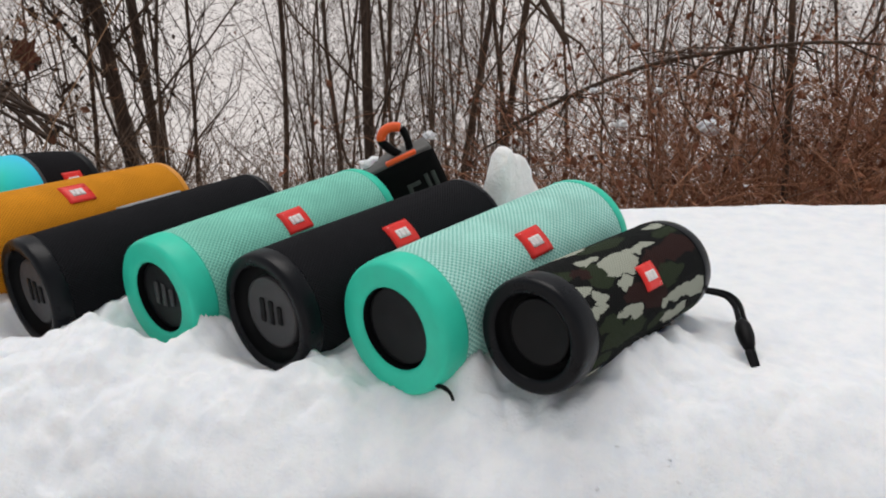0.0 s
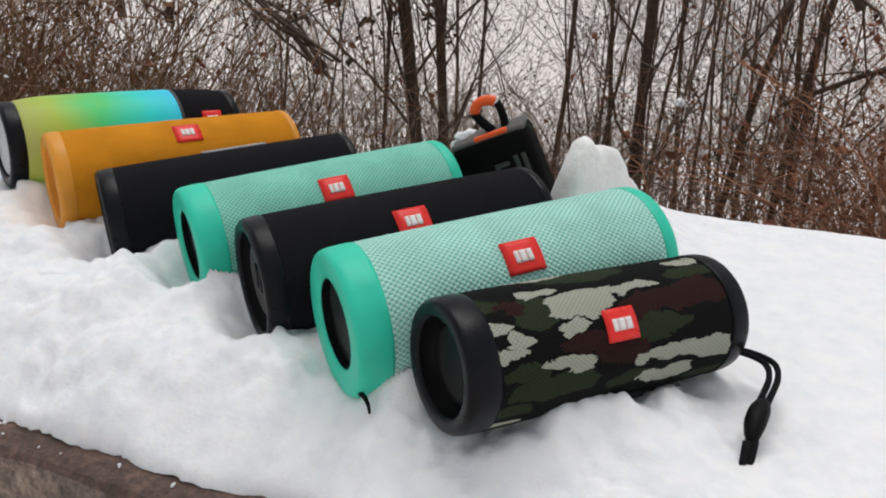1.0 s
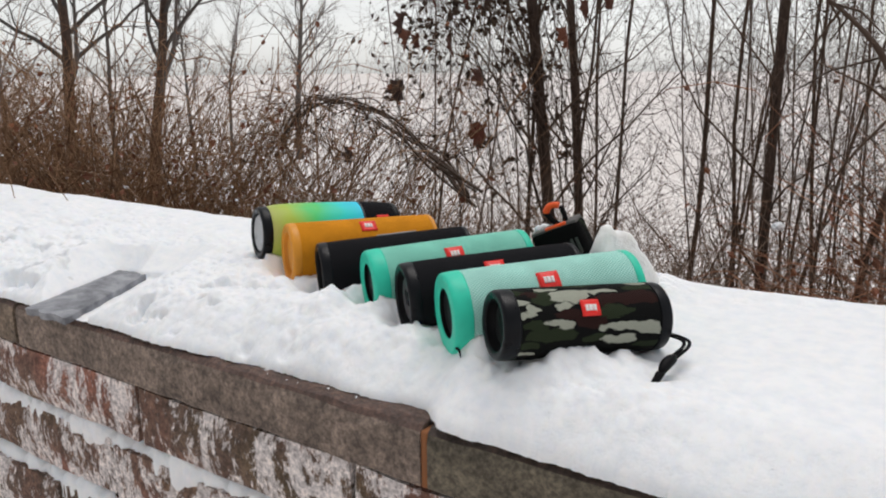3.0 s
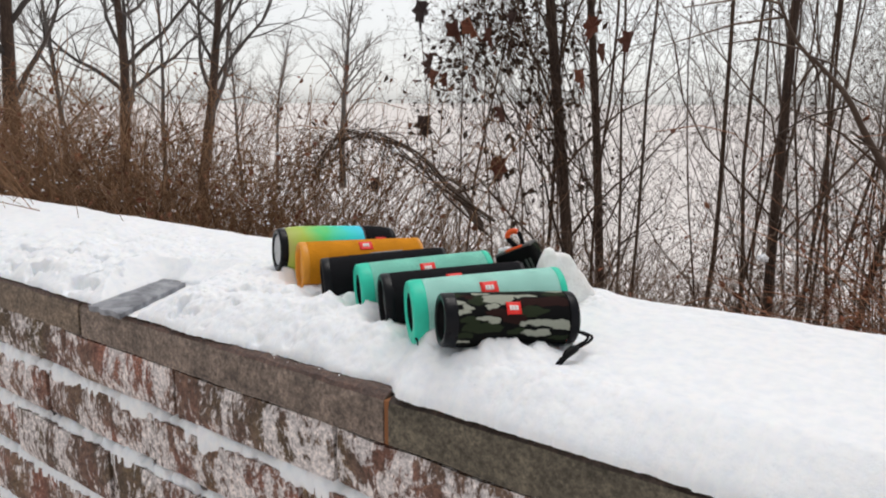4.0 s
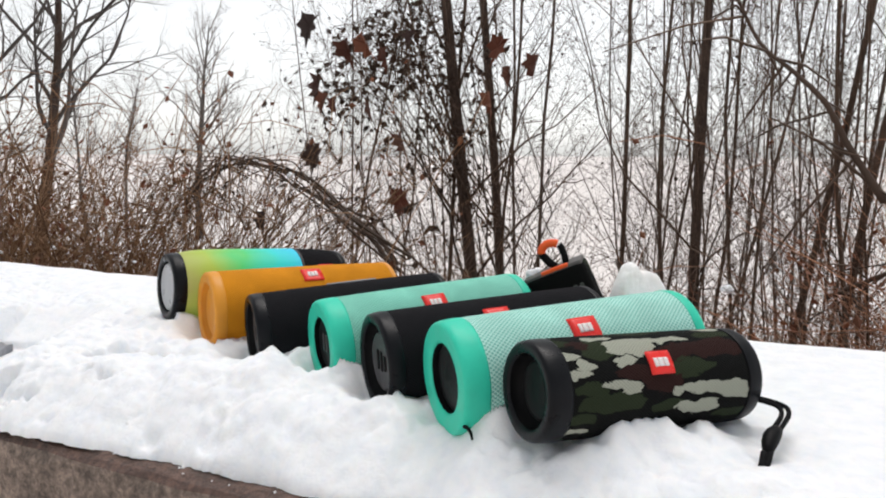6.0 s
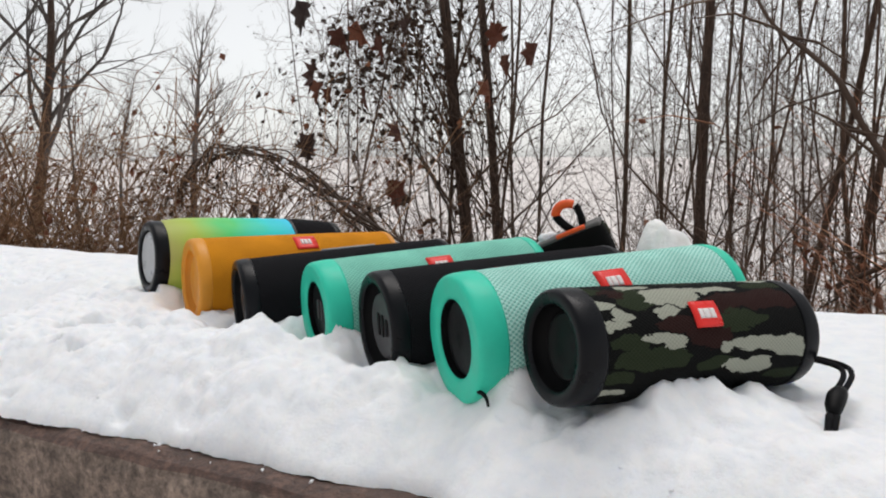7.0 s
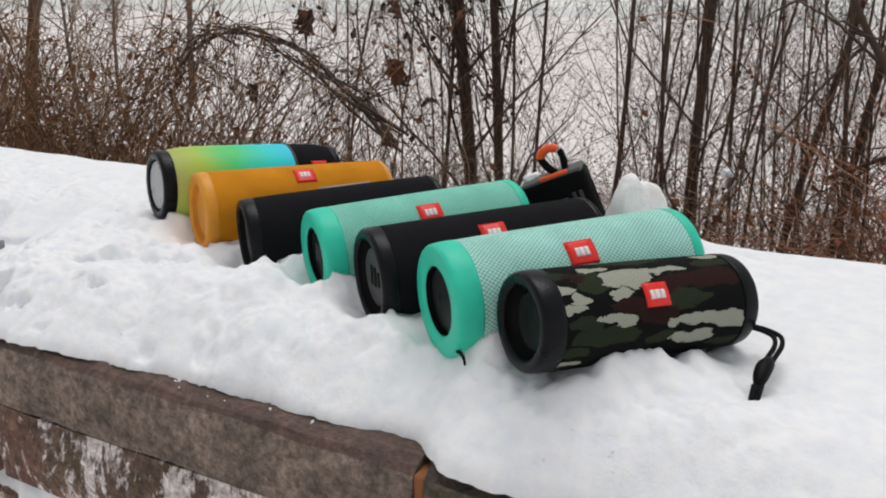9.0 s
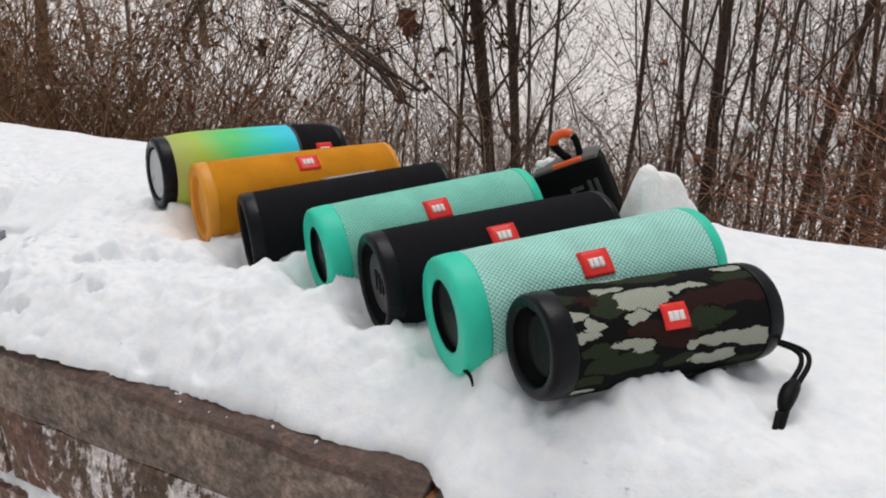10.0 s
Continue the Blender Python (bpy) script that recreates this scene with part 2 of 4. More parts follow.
leaf_small = twig_material("leaf_small", [(0.026, 0.016, 0.011), (0.060, 0.031, 0.018), (0.040, 0.023, 0.016), (0.082, 0.044, 0.025)])


def stone_material(name, base, frost):
    """Weathered sandstone with frozen snow clinging in upright streaks."""
    m = material(name, 0.88)
    v = coords(m)
    oi = node(m, "ShaderNodeObjectInfo")
    sh = node(m, "ShaderNodeVectorMath")
    link(m, v, sh.inputs[0])
    cx = node(m, "ShaderNodeCombineXYZ")
    link(m, calc(m, "MULTIPLY", oi.outputs["Random"], 37.0), cx.inputs[0])
    link(m, cx.outputs[0], sh.inputs[1])
    vv = sh.outputs[0]
    a = noise_tex(m, vv, 26, 6, 0.7)
    f = noise_tex(m, vv, 190, 4, 0.7)
    mp = node(m, "ShaderNodeMapping")
    mp.inputs["Scale"].default_value = (1.0, 1.0, 0.52)
    link(m, vv, mp.inputs["Vector"])
    st = noise_tex(m, mp.outputs[0], 13, 8, 0.76, 0.7)
    col = ramp(m, a, [(0.25, tuple(c * 0.45 for c in base)), (0.5, base), (0.75, tuple(min(1, c * 1.7) for c in base))])
    col = mixed(m, 0.5, col, ramp(m, f, [(0.3, (0.5, 0.5, 0.5)), (0.7, (1.35, 1.35, 1.35))]), "MULTIPLY")
    tone = mixed(m, oi.outputs["Random"], (0.55, 0.56, 0.50), (1.3, 1.05, 0.98))
    col = mixed(m, 0.8, col, tone, "MULTIPLY")
    if frost:
        patch = noise_tex(m, vv, 8, 3, 0.5)
        hue = ramp(m, patch, [(0.32, (0.80, 0.86, 0.62)), (0.50, (1.0, 1.0, 1.0)), (0.66, (1.35, 0.98, 0.92))])
        col = mixed(m, 0.9, col, hue, "MULTIPLY")
        fleck = noise_tex(m, mp.outputs[0], 75, 5, 0.75, 0.4)
        mask = calc(m, "ADD", st, calc(m, "MULTIPLY", calc(m, "SUBTRACT", fleck, 0.5), 0.55))
        col = mixed(m, ramp(m, mask, [(frost, (0, 0, 0)), (frost + 0.06, (0.88,) * 3)]), col, (0.76, 0.70, 0.69))
    sp = noise_tex(m, vv, 130, 4, 0.75)
    col = mixed(m, 0.75, col, ramp(m, sp, [(0.36, (0.42, 0.41, 0.39)), (0.5, (1, 1, 1)), (0.64, (1.7, 1.68, 1.6))]), "MULTIPLY")
    h = calc(m, "ADD", a, calc(m, "MULTIPLY", f, 0.4))
    return finish(m, col, h, 0.8, 0.007)


stone_mat = stone_material("sandstone", (0.185, 0.122, 0.098), 0.482)
coping_mat = stone_material("coping_stone_grey", (0.170, 0.150, 0.118), 0.0)
coping_red = stone_material("coping_stone_brown", (0.175, 0.158, 0.138), 0.0)
mortar_mat = stone_material("mortar", (0.20, 0.17, 0.14), 0.50)
wet_mat = stone_material("wet_coping_stone", (0.085, 0.056, 0.045), 0.0)
wet_mat.node_tree.nodes["Principled BSDF"].inputs["Roughness"].default_value = 0.55
rust_mat = rubber("rusty_joint", (0.27, 0.11, 0.045), 0.8)
slate_mat = material("slate_board", 0.55)
v = coords(slate_mat)
finish(slate_mat, mixed(slate_mat, ramp(slate_mat, noise_tex(slate_mat, v, 24, 6, 0.7, 0.4), [(0.42, (0, 0, 0)), (0.66, (0.75,) * 3)]), ramp(slate_mat, noise_tex(slate_mat, v, 70, 5, 0.7), [(0.3, (0.10, 0.105, 0.12)), (0.7, (0.20, 0.205, 0.225))]), (0.42, 0.43, 0.46)),
       noise_tex(slate_mat, v, 45, 6, 0.7), 0.7, 0.004)


# ---- building helpers ----
def part(name, bm, mat, parent=None, label="", smooth=True):
    me = bpy.data.meshes.new(name)
    if isinstance(bm, tuple):
        me.from_pydata(*bm)
    else:
        bm.to_mesh(me)
        bm.free()
    me.materials.append(mat)
    if smooth:
        me.polygons.foreach_set("use_smooth", [True] * len(me.polygons))
    ob = new(name, me)
    if parent is not None:
        ob.parent = parent
    if label:
        ob["label"] = label
    return ob


def lathe(profile, n=64, x0=0.0):
    """Surface of revolution round the X axis from (x, radius) rows; UVs in metres (along, around)."""
    bm = bmesh.new()
    uvl = bm.loops.layers.uv.new("UVMap")
    rings = []
    for x, r in profile:
        if r < 1e-6:
            rings.append([bm.verts.new((x + x0, 0, 0))])
        else:
            rings.append([bm.verts.new((x + x0, -r * math.cos(a), r * math.sin(a))) for a in [2 * math.pi * k / n - math.pi for k in range(n)]])
    rmax = max(r for _, r in profile)
    for i in range(len(rings) - 1):
        a, b = rings[i], rings[i + 1]
        ua, ub = profile[i][0], profile[i + 1][0]
        for k in range(n):
            k2 = (k + 1) % n
            v0, v1 = (2 * math.pi * k / n - math.pi) * rmax, (2 * math.pi * (k + 1) / n - math.pi) * rmax
            if len(a) == 1 and len(b) == 1:
                continue
            if len(a) == 1:
                f, uv = bm.faces.new((a[0], b[k2], b[k])), ((ua, v0), (ub, v1), (ub, v0))
            elif len(b) == 1:
                f, uv = bm.faces.new((a[k], a[k2], b[0])), ((ua, v0), (ua, v1), (ub, v0))
            else:
                f, uv = bm.faces.new((a[k], a[k2], b[k2], b[k])), ((ua, v0), (ua, v1), (ub, v1), (ub, v0))
            for lp, c in zip(f.loops, uv):
                lp[uvl].uv = c
    bmesh.ops.recalc_face_normals(bm, faces=bm.faces)
    return bm


def curved_patch(x0, x1, a0, a1, r_in, r_out, nx=4, na=8, centre=None, bow=None):
    """A thin plate bent round the X axis, between angles above the front horizon (degrees)."""
    bm = bmesh.new()
    grids = []
    for r in (r_in, r_out):
        grids.append([[bm.verts.new((x0 + (x1 - x0) * i / nx, -r * math.cos(radians(a0 + (a1 - a0) * j / na)), r * math.sin(radians(a0 + (a1 - a0) * j / na))))
                       for j in range(na + 1)] for i in range(nx + 1)])
    g0, g1 = grids
    for i in range(nx):
        for j in range(na):
            bm.faces.new((g1[i][j], g1[i + 1][j], g1[i + 1][j + 1], g1[i][j + 1]))
            bm.faces.new((g0[i][j], g0[i][j + 1], g0[i + 1][j + 1], g0[i + 1][j]))
    for i in range(nx):
        for j in (0, na):
            bm.faces.new((g0[i][j], g0[i + 1][j], g1[i + 1][j], g1[i][j]))
    for j in range(na):
        for i in (0, nx):
            bm.faces.new((g0[i][j], g1[i][j], g1[i][j + 1], g0[i][j + 1]))
    bmesh.ops.recalc_face_normals(bm, faces=bm.faces)
    return bm


def box(sx, sy, sz, bevel=0.0, seg=2):
    bm = bmesh.new()
    bmesh.ops.create_cube(bm, size=1)
    bmesh.ops.scale(bm, vec=(sx, sy, sz), verts=bm.verts)
    if bevel:
        bmesh.ops.bevel(bm, geom=bm.edges[:], offset=bevel, segments=seg, affect="EDGES", profile=0.6)
    return bm


def tube(points, radii, n=5):
    """Lists of vertices and faces for a tapering tube along points."""
    vs, fs = [], []
    pts = [Vector(p) for p in points]
    side = None
    for i, p in enumerate(pts):
        d = (pts[min(i + 1, len(pts) - 1)] - pts[max(i - 1, 0)])
        d = d.normalized() if d.length > 1e-9 else Vector((0, 0, 1))
        if side is None:
            side = d.orthogonal().normalized()
        else:
            side = (side - d * side.dot(d))
            side = side.normalized() if side.length > 1e-6 else d.orthogonal().normalized()
        up = d.cross(side)
        for k in range(n):
            a = 2 * math.pi * k / n
            vs.append(p + radii[i] * (math.cos(a) * side + math.sin(a) * up))
    for i in range(len(pts) - 1):
        for k in range(n):
            k2 = (k + 1) % n
            fs.append((i * n + k, i * n + k2, (i + 1) * n + k2, (i + 1) * n + k))
    fs.append(tuple(range(n))[::-1])
    fs.append(tuple(range((len(pts) - 1) * n, len(pts) * n)))
    return vs, fs


class Heap:
    """Collects many small pieces into one mesh."""

    def __init__(self):
        self.v, self.f = [], []

    def add(self, vs, fs):
        o = len(self.v)
        self.v.extend(vs)
        self.f.extend(tuple(i + o for i in f) for f in fs)

    def data(self):
        return [tuple(v) for v in self.v], [], self.f


def smooth_path(points, per=6):
    """Catmull-Rom curve through points."""
    p = [Vector(q) for q in points]
    p = [2 * p[0] - p[1]] + p + [2 * p[-1] - p[-2]]
    out = []
    for i in range(1, len(p) - 2):
        for k in range(per):
            t = k / per
            out.append(0.5 * ((2 * p[i]) + (p[i + 1] - p[i - 1]) * t + (2 * p[i - 1] - 5 * p[i] + 4 * p[i + 1] - p[i + 2]) * t * t
                              + (3 * p[i] - p[i - 1] - 3 * p[i + 1] + p[i + 2]) * t ** 3))
    out.append(p[-2])
    return out


# ---- the land: one sheet, level by the wall, dropping to a snowy valley ----
def land_height(x, y):
    if y < 0.9:
        return 0.0
    d = y - 0.9
    z = -0.22 * d if d < 12 else -2.64 - 0.30 * (d - 12)
    z = max(z, -26.0 - 0.002 * d)
    fade = min(1.0, d / 2.0)
    return z + fade * 0.25 * noise.noise((x * 0.35, y * 0.35, 0)) + min(1.0, d / 40) * 2.0 * noise.noise((x * 0.02, y * 0.02, 3))


bm = bmesh.new()
steps = [0.0, 0.4, 0.8, 1.2, 1.8, 2.5, 3.2, 4, 5, 6, 7.5, 9, 11, 13, 16, 20, 25, 32, 40, 55, 75, 100, 140, 200, 300, 450, 700, 1100, 1700, 2600, 4000]
xs = [-s for s in steps[:0:-1]] + steps
rows = [[bm.verts.new((x, y + 0.9, land_height(x, y + 0.9))) for x in xs] for y in xs]
for i in range(len(xs) - 1):
    for j in range(len(xs) - 1):
        bm.faces.new((rows[i][j], rows[i][j + 1], rows[i + 1][j + 1], rows[i + 1][j]))
ground = tagged(part("ground", bm, land_mat), "snow-covered ground falling away to a wintry valley", "ground", kind="structure")

# ---- the wall: sandstone courses, joints, coping ----
X0, X1 = -9.0, 3.2
FRONT, BACK = 0.345, 0.818
wall = part("wall_core", box(X1 - X0, BACK - FRONT - 0.03, 0.938, 0.004), mortar_mat, None, smooth=False)
wall.location = ((X0 + X1) / 2, (FRONT + BACK) / 2 + 0.009, 0.469)
wall.name = "wall_south"
tagged(wall, "weathered sandstone garden wall with snow in its joints", "wall", kind="structure")
WALL_INV = wall.matrix_basis.inverted()


def rough_block(sx, sy, sz, seed, amount=0.006):
    """A hewn block with an uneven front face."""
    rnd = random.Random(seed)
    bm = bmesh.new()
    nx, nz = 5, 3
    front = [[bm.verts.new((sx * (i / nx - 0.5) * (0.985 if j in (0, nz) else 1.0), -sy / 2 - (0 if i in (0, nx) or j in (0, nz) else amount * rnd.uniform(0.3, 1.4)),
                            sz * (j / nz - 0.5) + rnd.uniform(-0.003, 0.003))) for j in range(nz + 1)] for i in range(nx + 1)]
    back = [bm.verts.new((a * sx / 2, sy / 2, b * sz / 2)) for a, b in ((-1, -1), (1, -1), (1, 1), (-1, 1))]
    for i in range(nx):
        for j in range(nz):
            bm.faces.new((front[i][j], front[i + 1][j], front[i + 1][j + 1], front[i][j + 1]))
    bm.faces.new([front[i][0] for i in range(nx, -1, -1)] + [back[0], back[1]])
    bm.faces.new([front[i][nz] for i in range(nx + 1)] + [back[2], back[3]])
    bm.faces.new([front[0][j] for j in range(nz + 1)] + [back[3], back[0]])
    bm.faces.new([front[nx][j] for j in range(nz, -1, -1)] + [back[1], back[2]])
    bmesh.ops.recalc_face_normals(bm, faces=bm.faces)
    return bm


rnd = random.Random(11)
courses = [(0.856, 0.934, -0.062), (0.748, 0.832, -0.662), (0.625, 0.722, -0.802), (0.495, 0.600, -0.52), (0.365, 0.470, -0.36), (0.235, 0.340, -0.66), (0.02, 0.210, -0.30)]
for ci, (z0, z1, joint) in enumerate(courses):
    x = joint - 0.372 * 22
    k = 0
    while x < X1 - 0.2:
        w = 0.372 + rnd.uniform(-0.05, 0.05) if abs(x - joint) > 0.6 else 0.372
        if X0 < x and x + w < X1:
            ob = part("stone", rough_block(w - 0.007, 0.05, z1 - z0, ci * 100 + k), stone_mat, wall, smooth=False)
            ob.matrix_parent_inverse = WALL_INV
            ob.location = (x + w / 2, FRONT + 0.02 + rnd.uniform(-0.004, 0.004), (z0 + z1) / 2)
        x += w
        k += 1

# slabs of the coping, joints at 0 and at -0.75, with a rounded nose
cuts = [-8.9, -7.4, -6.0, -4.55, -3.0, -2.25, -1.50, -0.752, 0.0, 0.78, 1.55, 2.3, 3.1]


def coping_slab(w, seed):
    rnd2 = random.Random(seed)
    bm = bmesh.new()
    prof = [(0.336, 0.938), (0.336, 0.985), (0.338, 0.995), (0.343, 1.000), (0.352, 1.0025), (0.58, 1.004), (0.82, 1.0025), (0.832, 0.992), (0.832, 0.938)]
    n = 24
    rings = [[bm.verts.new((w * (i / n - 0.5), y + (0.0015 * rnd2.uniform(-1, 1) if 0 < i < n else 0), z + (0.0012 * rnd2.uniform(-1, 1) if 0 < i < n else 0))) for y, z in prof] for i in range(n + 1)]
    m = len(prof)
    for i in range(n):
        for j in range(m):
            f = bm.faces.new((rings[i][j], rings[i + 1][j], rings[i + 1][(j + 1) % m], rings[i][(j + 1) % m]))
            f.material_index = 1 if 2 <= j <= 5 else 0
    bm.faces.new(rings[0][::-1])
    bm.faces.new(rings[n])
    bmesh.ops.recalc_face_normals(bm, faces=bm.faces)
    return bm


for i in range(len(cuts) - 1):
    w = cuts[i + 1] - cuts[i] - 0.009
    ob = part("coping_stone", coping_slab(w, i), coping_red if cuts[i] in (-0.752,) else coping_mat, wall, "grey-brown coping slab with a rounded nose", smooth=False)
    ob.matrix_parent_inverse = WALL_INV
    ob.location = ((cuts[i] + cuts[i + 1]) / 2, 0, 0)
    ob.data.materials.append(wet_mat)
ob = part("joint_filler", box(0.0085, 0.05, 0.060, 0.002), rust_mat, wall, "rust-brown filled joint between coping slabs")
ob.matrix_parent_inverse = WALL_INV
ob.location = (0.0, 0.3625, 0.966)


# snow lodged in the bed joints
def joint_snow():
    vs, fs = [], []
    for z0, _, _ in courses[:6]:
        zb = z0 - 0.030
        x, k0, first = -3.5, len(vs), True
        while x < 1.2:
            n1, n2 = noise.noise((x * 9, z0 * 7, 2)), noise.noise((x * 37, z0 * 9, 5))
            h = max(0.001, 0.020 + 0.020 * n1 + 0.018 * n2 + 0.012 * noise.noise((x * 80, z0, 1)))
            out = 0.003 + 0.010 * n1 + 0.008 * n2 + 0.006 * noise.noise((x * 90, z0, 1))
            drip = 0.020 * max(0.0, n2) + 0.030 * max(0.0, noise.noise((x * 14, z0 * 3, 9))) + 0.012 * max(0.0, noise.noise((x * 60, z0 * 5, 4))) + 0.045 * max(0.0, noise.noise((x * 5, z0 * 3, 14)) - 0.15)
            ring = [(FRONT + 0.012, zb + h + 0.006), (FRONT - 0.4 * out, zb + h), (FRONT - out, zb + h * 0.45), (FRONT - out * 0.9, zb - drip * 0.6), (FRONT - 0.003, zb - drip), (FRONT + 0.012, zb - drip)]
            vs += [(x, y, z) for y, z in ring]
            if not first:
                a = len(vs) - 12
                fs += [(a + i, a + i + 1, a + i + 7, a + i + 6) for i in range(5)]
            first = False
            x += 0.0035
    return vs, [], fs


tagged(part("joint_snow", joint_snow(), snow_mat), "ragged white snow lodged in the wall joints", "snow", kind="stuff")

# ---- speakers' places: left end's centre, heading, rise (degrees), length, radius ----
SPOTS = {
    "camo": ((0.0473, 0.3871, 1.0980), 50.1, -2.4, 0.1744, 0.0345),
    "mint": ((-0.0306, 0.4197, 1.0874), 49.5, 2.5, 0.2132, 0.0437),
    "black_near": ((-0.1161, 0.4601, 1.0785), 50.4, 2.4, 0.2139, 0.0425),
    "green": ((-0.1982, 0.4970, 1.0756), 53.3, 2.8, 0.2141, 0.0429),
    "black_far": ((-0.3002, 0.5190, 1.0690), 50.4, 2.8, 0.2090, 0.0420),
    "orange": ((-0.3903, 0.5494, 1.0790), 57.0, -1.2, 0.2200, 0.0443),
    "led": ((-0.4766, 0.5738, 1.0957), 62.0, -3.6, 0.2238, 0.0440),
}


# ---- snow on the wall ----
def value_noise(x, y, seed):
    xi, yi = np.floor(x).astype(np.int64), np.floor(y).astype(np.int64)
    xf, yf = x - xi, y - yi

    def h(a, b):
        n = (a * 374761393 + b * 668265263 + seed * 974634777) & 0x7FFFFFFF
        n = ((n ^ (n >> 13)) * 1274126177) & 0x7FFFFFFF
        return ((n ^ (n >> 16)) & 0xFFFF) / 65535.0

    u, v = xf * xf * (3 - 2 * xf), yf * yf * (3 - 2 * yf)
    return (h(xi, yi) * (1 - u) + h(xi + 1, yi) * u) * (1 - v) + (h(xi, yi + 1) * (1 - u) + h(xi + 1, yi + 1) * u) * v


def fbm(x, y, octaves, seed):
    s, a, t = 0.0, 1.0, 0.0
    for o in range(octaves):
        s = s + a * value_noise(x * 2 ** o, y * 2 ** o, seed + o)
        t += a
        a *= 0.55
    return s / t - 0.5


def puffs(x, y, size, seed):
    """Rounded clods packed side by side: 1 on their crowns, falling to creases between them."""
    x, y = x / size, y / size
    xi, yi = np.floor(x).astype(np.int64), np.floor(y).astype(np.int64)

    def h(a, b, k):
        n = (a * 374761393 + b * 668265263 + (seed + k) * 974634777) & 0x7FFFFFFF
        n = ((n ^ (n >> 13)) * 1274126177) & 0x7FFFFFFF
        return ((n ^ (n >> 16)) & 0xFFFF) / 65535.0

    best = np.full(x.shape, -9.0)
    for i in (-1, 0, 1):
        for j in (-1, 0, 1):
            a, b = xi + i, yi + j
            d = (x - a - 0.1 - 0.8 * h(a, b, 0)) ** 2 + (y - b - 0.1 - 0.8 * h(a, b, 1)) ** 2
            best = np.maximum(best, (0.45 + 0.55 * h(a, b, 2)) - 0.9 * d)
    return np.clip(best, -0.3, 1)


def snow_sheet():
    xs = [-8.8]
    while xs[-1] < 3.0:
        d = max(0.0, -0.85 - xs[-1], xs[-1] - 0.45)
        xs.append(xs[-1] + 0.0022 + 0.035 * min(1.0, d / 1.5))
    xs = np.array(xs)
    ny = 215
    v = np.linspace(0, 1, ny)
    X = np.repeat(xs[:, None], ny, 1)
    # front edge of the snow: back from the nose between the joints, over it elsewhere
    bare = np.clip((xs + 0.36) / 0.10, 0, 1) * np.clip((0.012 - xs) / 0.030, 0, 1)
    yf = 0.341 + 0.014 * bare + 0.010 * np.clip((xs + 0.13) / 0.12, 0, 1) * np.clip((0.012 - xs) / 0.030, 0, 1)
    yf = yf + 0.012 * fbm(xs * 14, xs * 0 + 3.3, 4, 5) + 0.007 * fbm(xs * 70, xs * 0 + 1.3, 3, 9) + 0.005 * fbm(xs * 190, xs * 0 + 4.3, 2, 19) - 0.006 * np.clip((xs - 0.01) / 0.02, 0, 1)
    yb = 0.826 + 0.012 * fbm(xs * 6, xs * 0 + 8.1, 4, 15)
    Y = yf[:, None] + (yb - yf)[:, None] * v[None, :]
    s = Y - yf[:, None]
    e = yb[:, None] - Y
    wx, wy = X + 0.02 * fbm(X * 9, Y * 9, 2, 91), Y + 0.02 * fbm(X * 9, Y * 9, 2, 92)
    ux, uy = 0.8 * wx - 0.6 * wy, 0.6 * wx + 0.8 * wy
    top = 0.0525 + 0.010 * fbm(X * 5, Y * 5, 3, 1) + 0.008 * np.clip((X - 0.1) / 0.4, 0, 1)
    # trampled, lumpy strip along the front; smooth behind and beyond the row
    rough = np.clip((0.60 - (Y + 0.18 * X)) / 0.12, 0, 1) * np.clip((0.34 - X) / 0.22, 0.0, 1) * np.clip((X + 1.5) / 0.5, 0.0, 1)
    px, py = X + 0.010 * fbm(X * 40, Y * 40, 3, 93), Y + 0.010 * fbm(X * 40, Y * 40, 3, 94)
    clods = 0.016 * puffs(px, py, 0.052, 51) + 0.008 * puffs(px, py, 0.023, 57) + 0.0042 * puffs(px, py, 0.0105, 63) + 0.0020 * puffs(px, py, 0.0052, 69)
    lumps = clods - 0.014 + 0.022 * fbm(ux * 11, uy * 11, 2, 2) + 0.003 * fbm(ux * 150, uy * 150, 2, 27)
    top = top + rough * (lumps - 0.003) + (1 - rough) * (0.0016 * puffs(px, py, 0.030, 71) + 0.0008 * fbm(ux * 110, uy * 110, 3, 33))
    thin = np.clip((-0.14 - X) / 0.25, 0, 1) * np.clip((0.50 - Y) / 0.10, 0, 1)
    gaps = np.clip(value_noise(wx * 26 + 12 * wy, wy * 44 - 9 * wx, 83) + 0.35 * fbm(ux * 90, uy * 90, 2, 84) - 0.70, 0, 0.12) * 0.34
    pits = np.clip(0.14 - puffs(px, py, 0.034, 77), 0, 0.4) * 0.085
    top = top - thin * (0.010 + 0.7 * pits + gaps)
    q = np.clip(s / (0.050 + 0.030 * value_noise(X * 11, Y * 0, 8)), 0, 1)
    edge = np.sqrt(np.clip(1 - (1 - q) ** 2, 0, 1)) * (0.55 + 0.45 * q)
    back = np.sqrt(np.clip(1 - np.clip((0.045 - e) / 0.045, 0, 1) ** 2, 0, 1))
    Z = 1.0035 + np.maximum(top, 0.004) * edge * (0.12 + 0.88 * back)
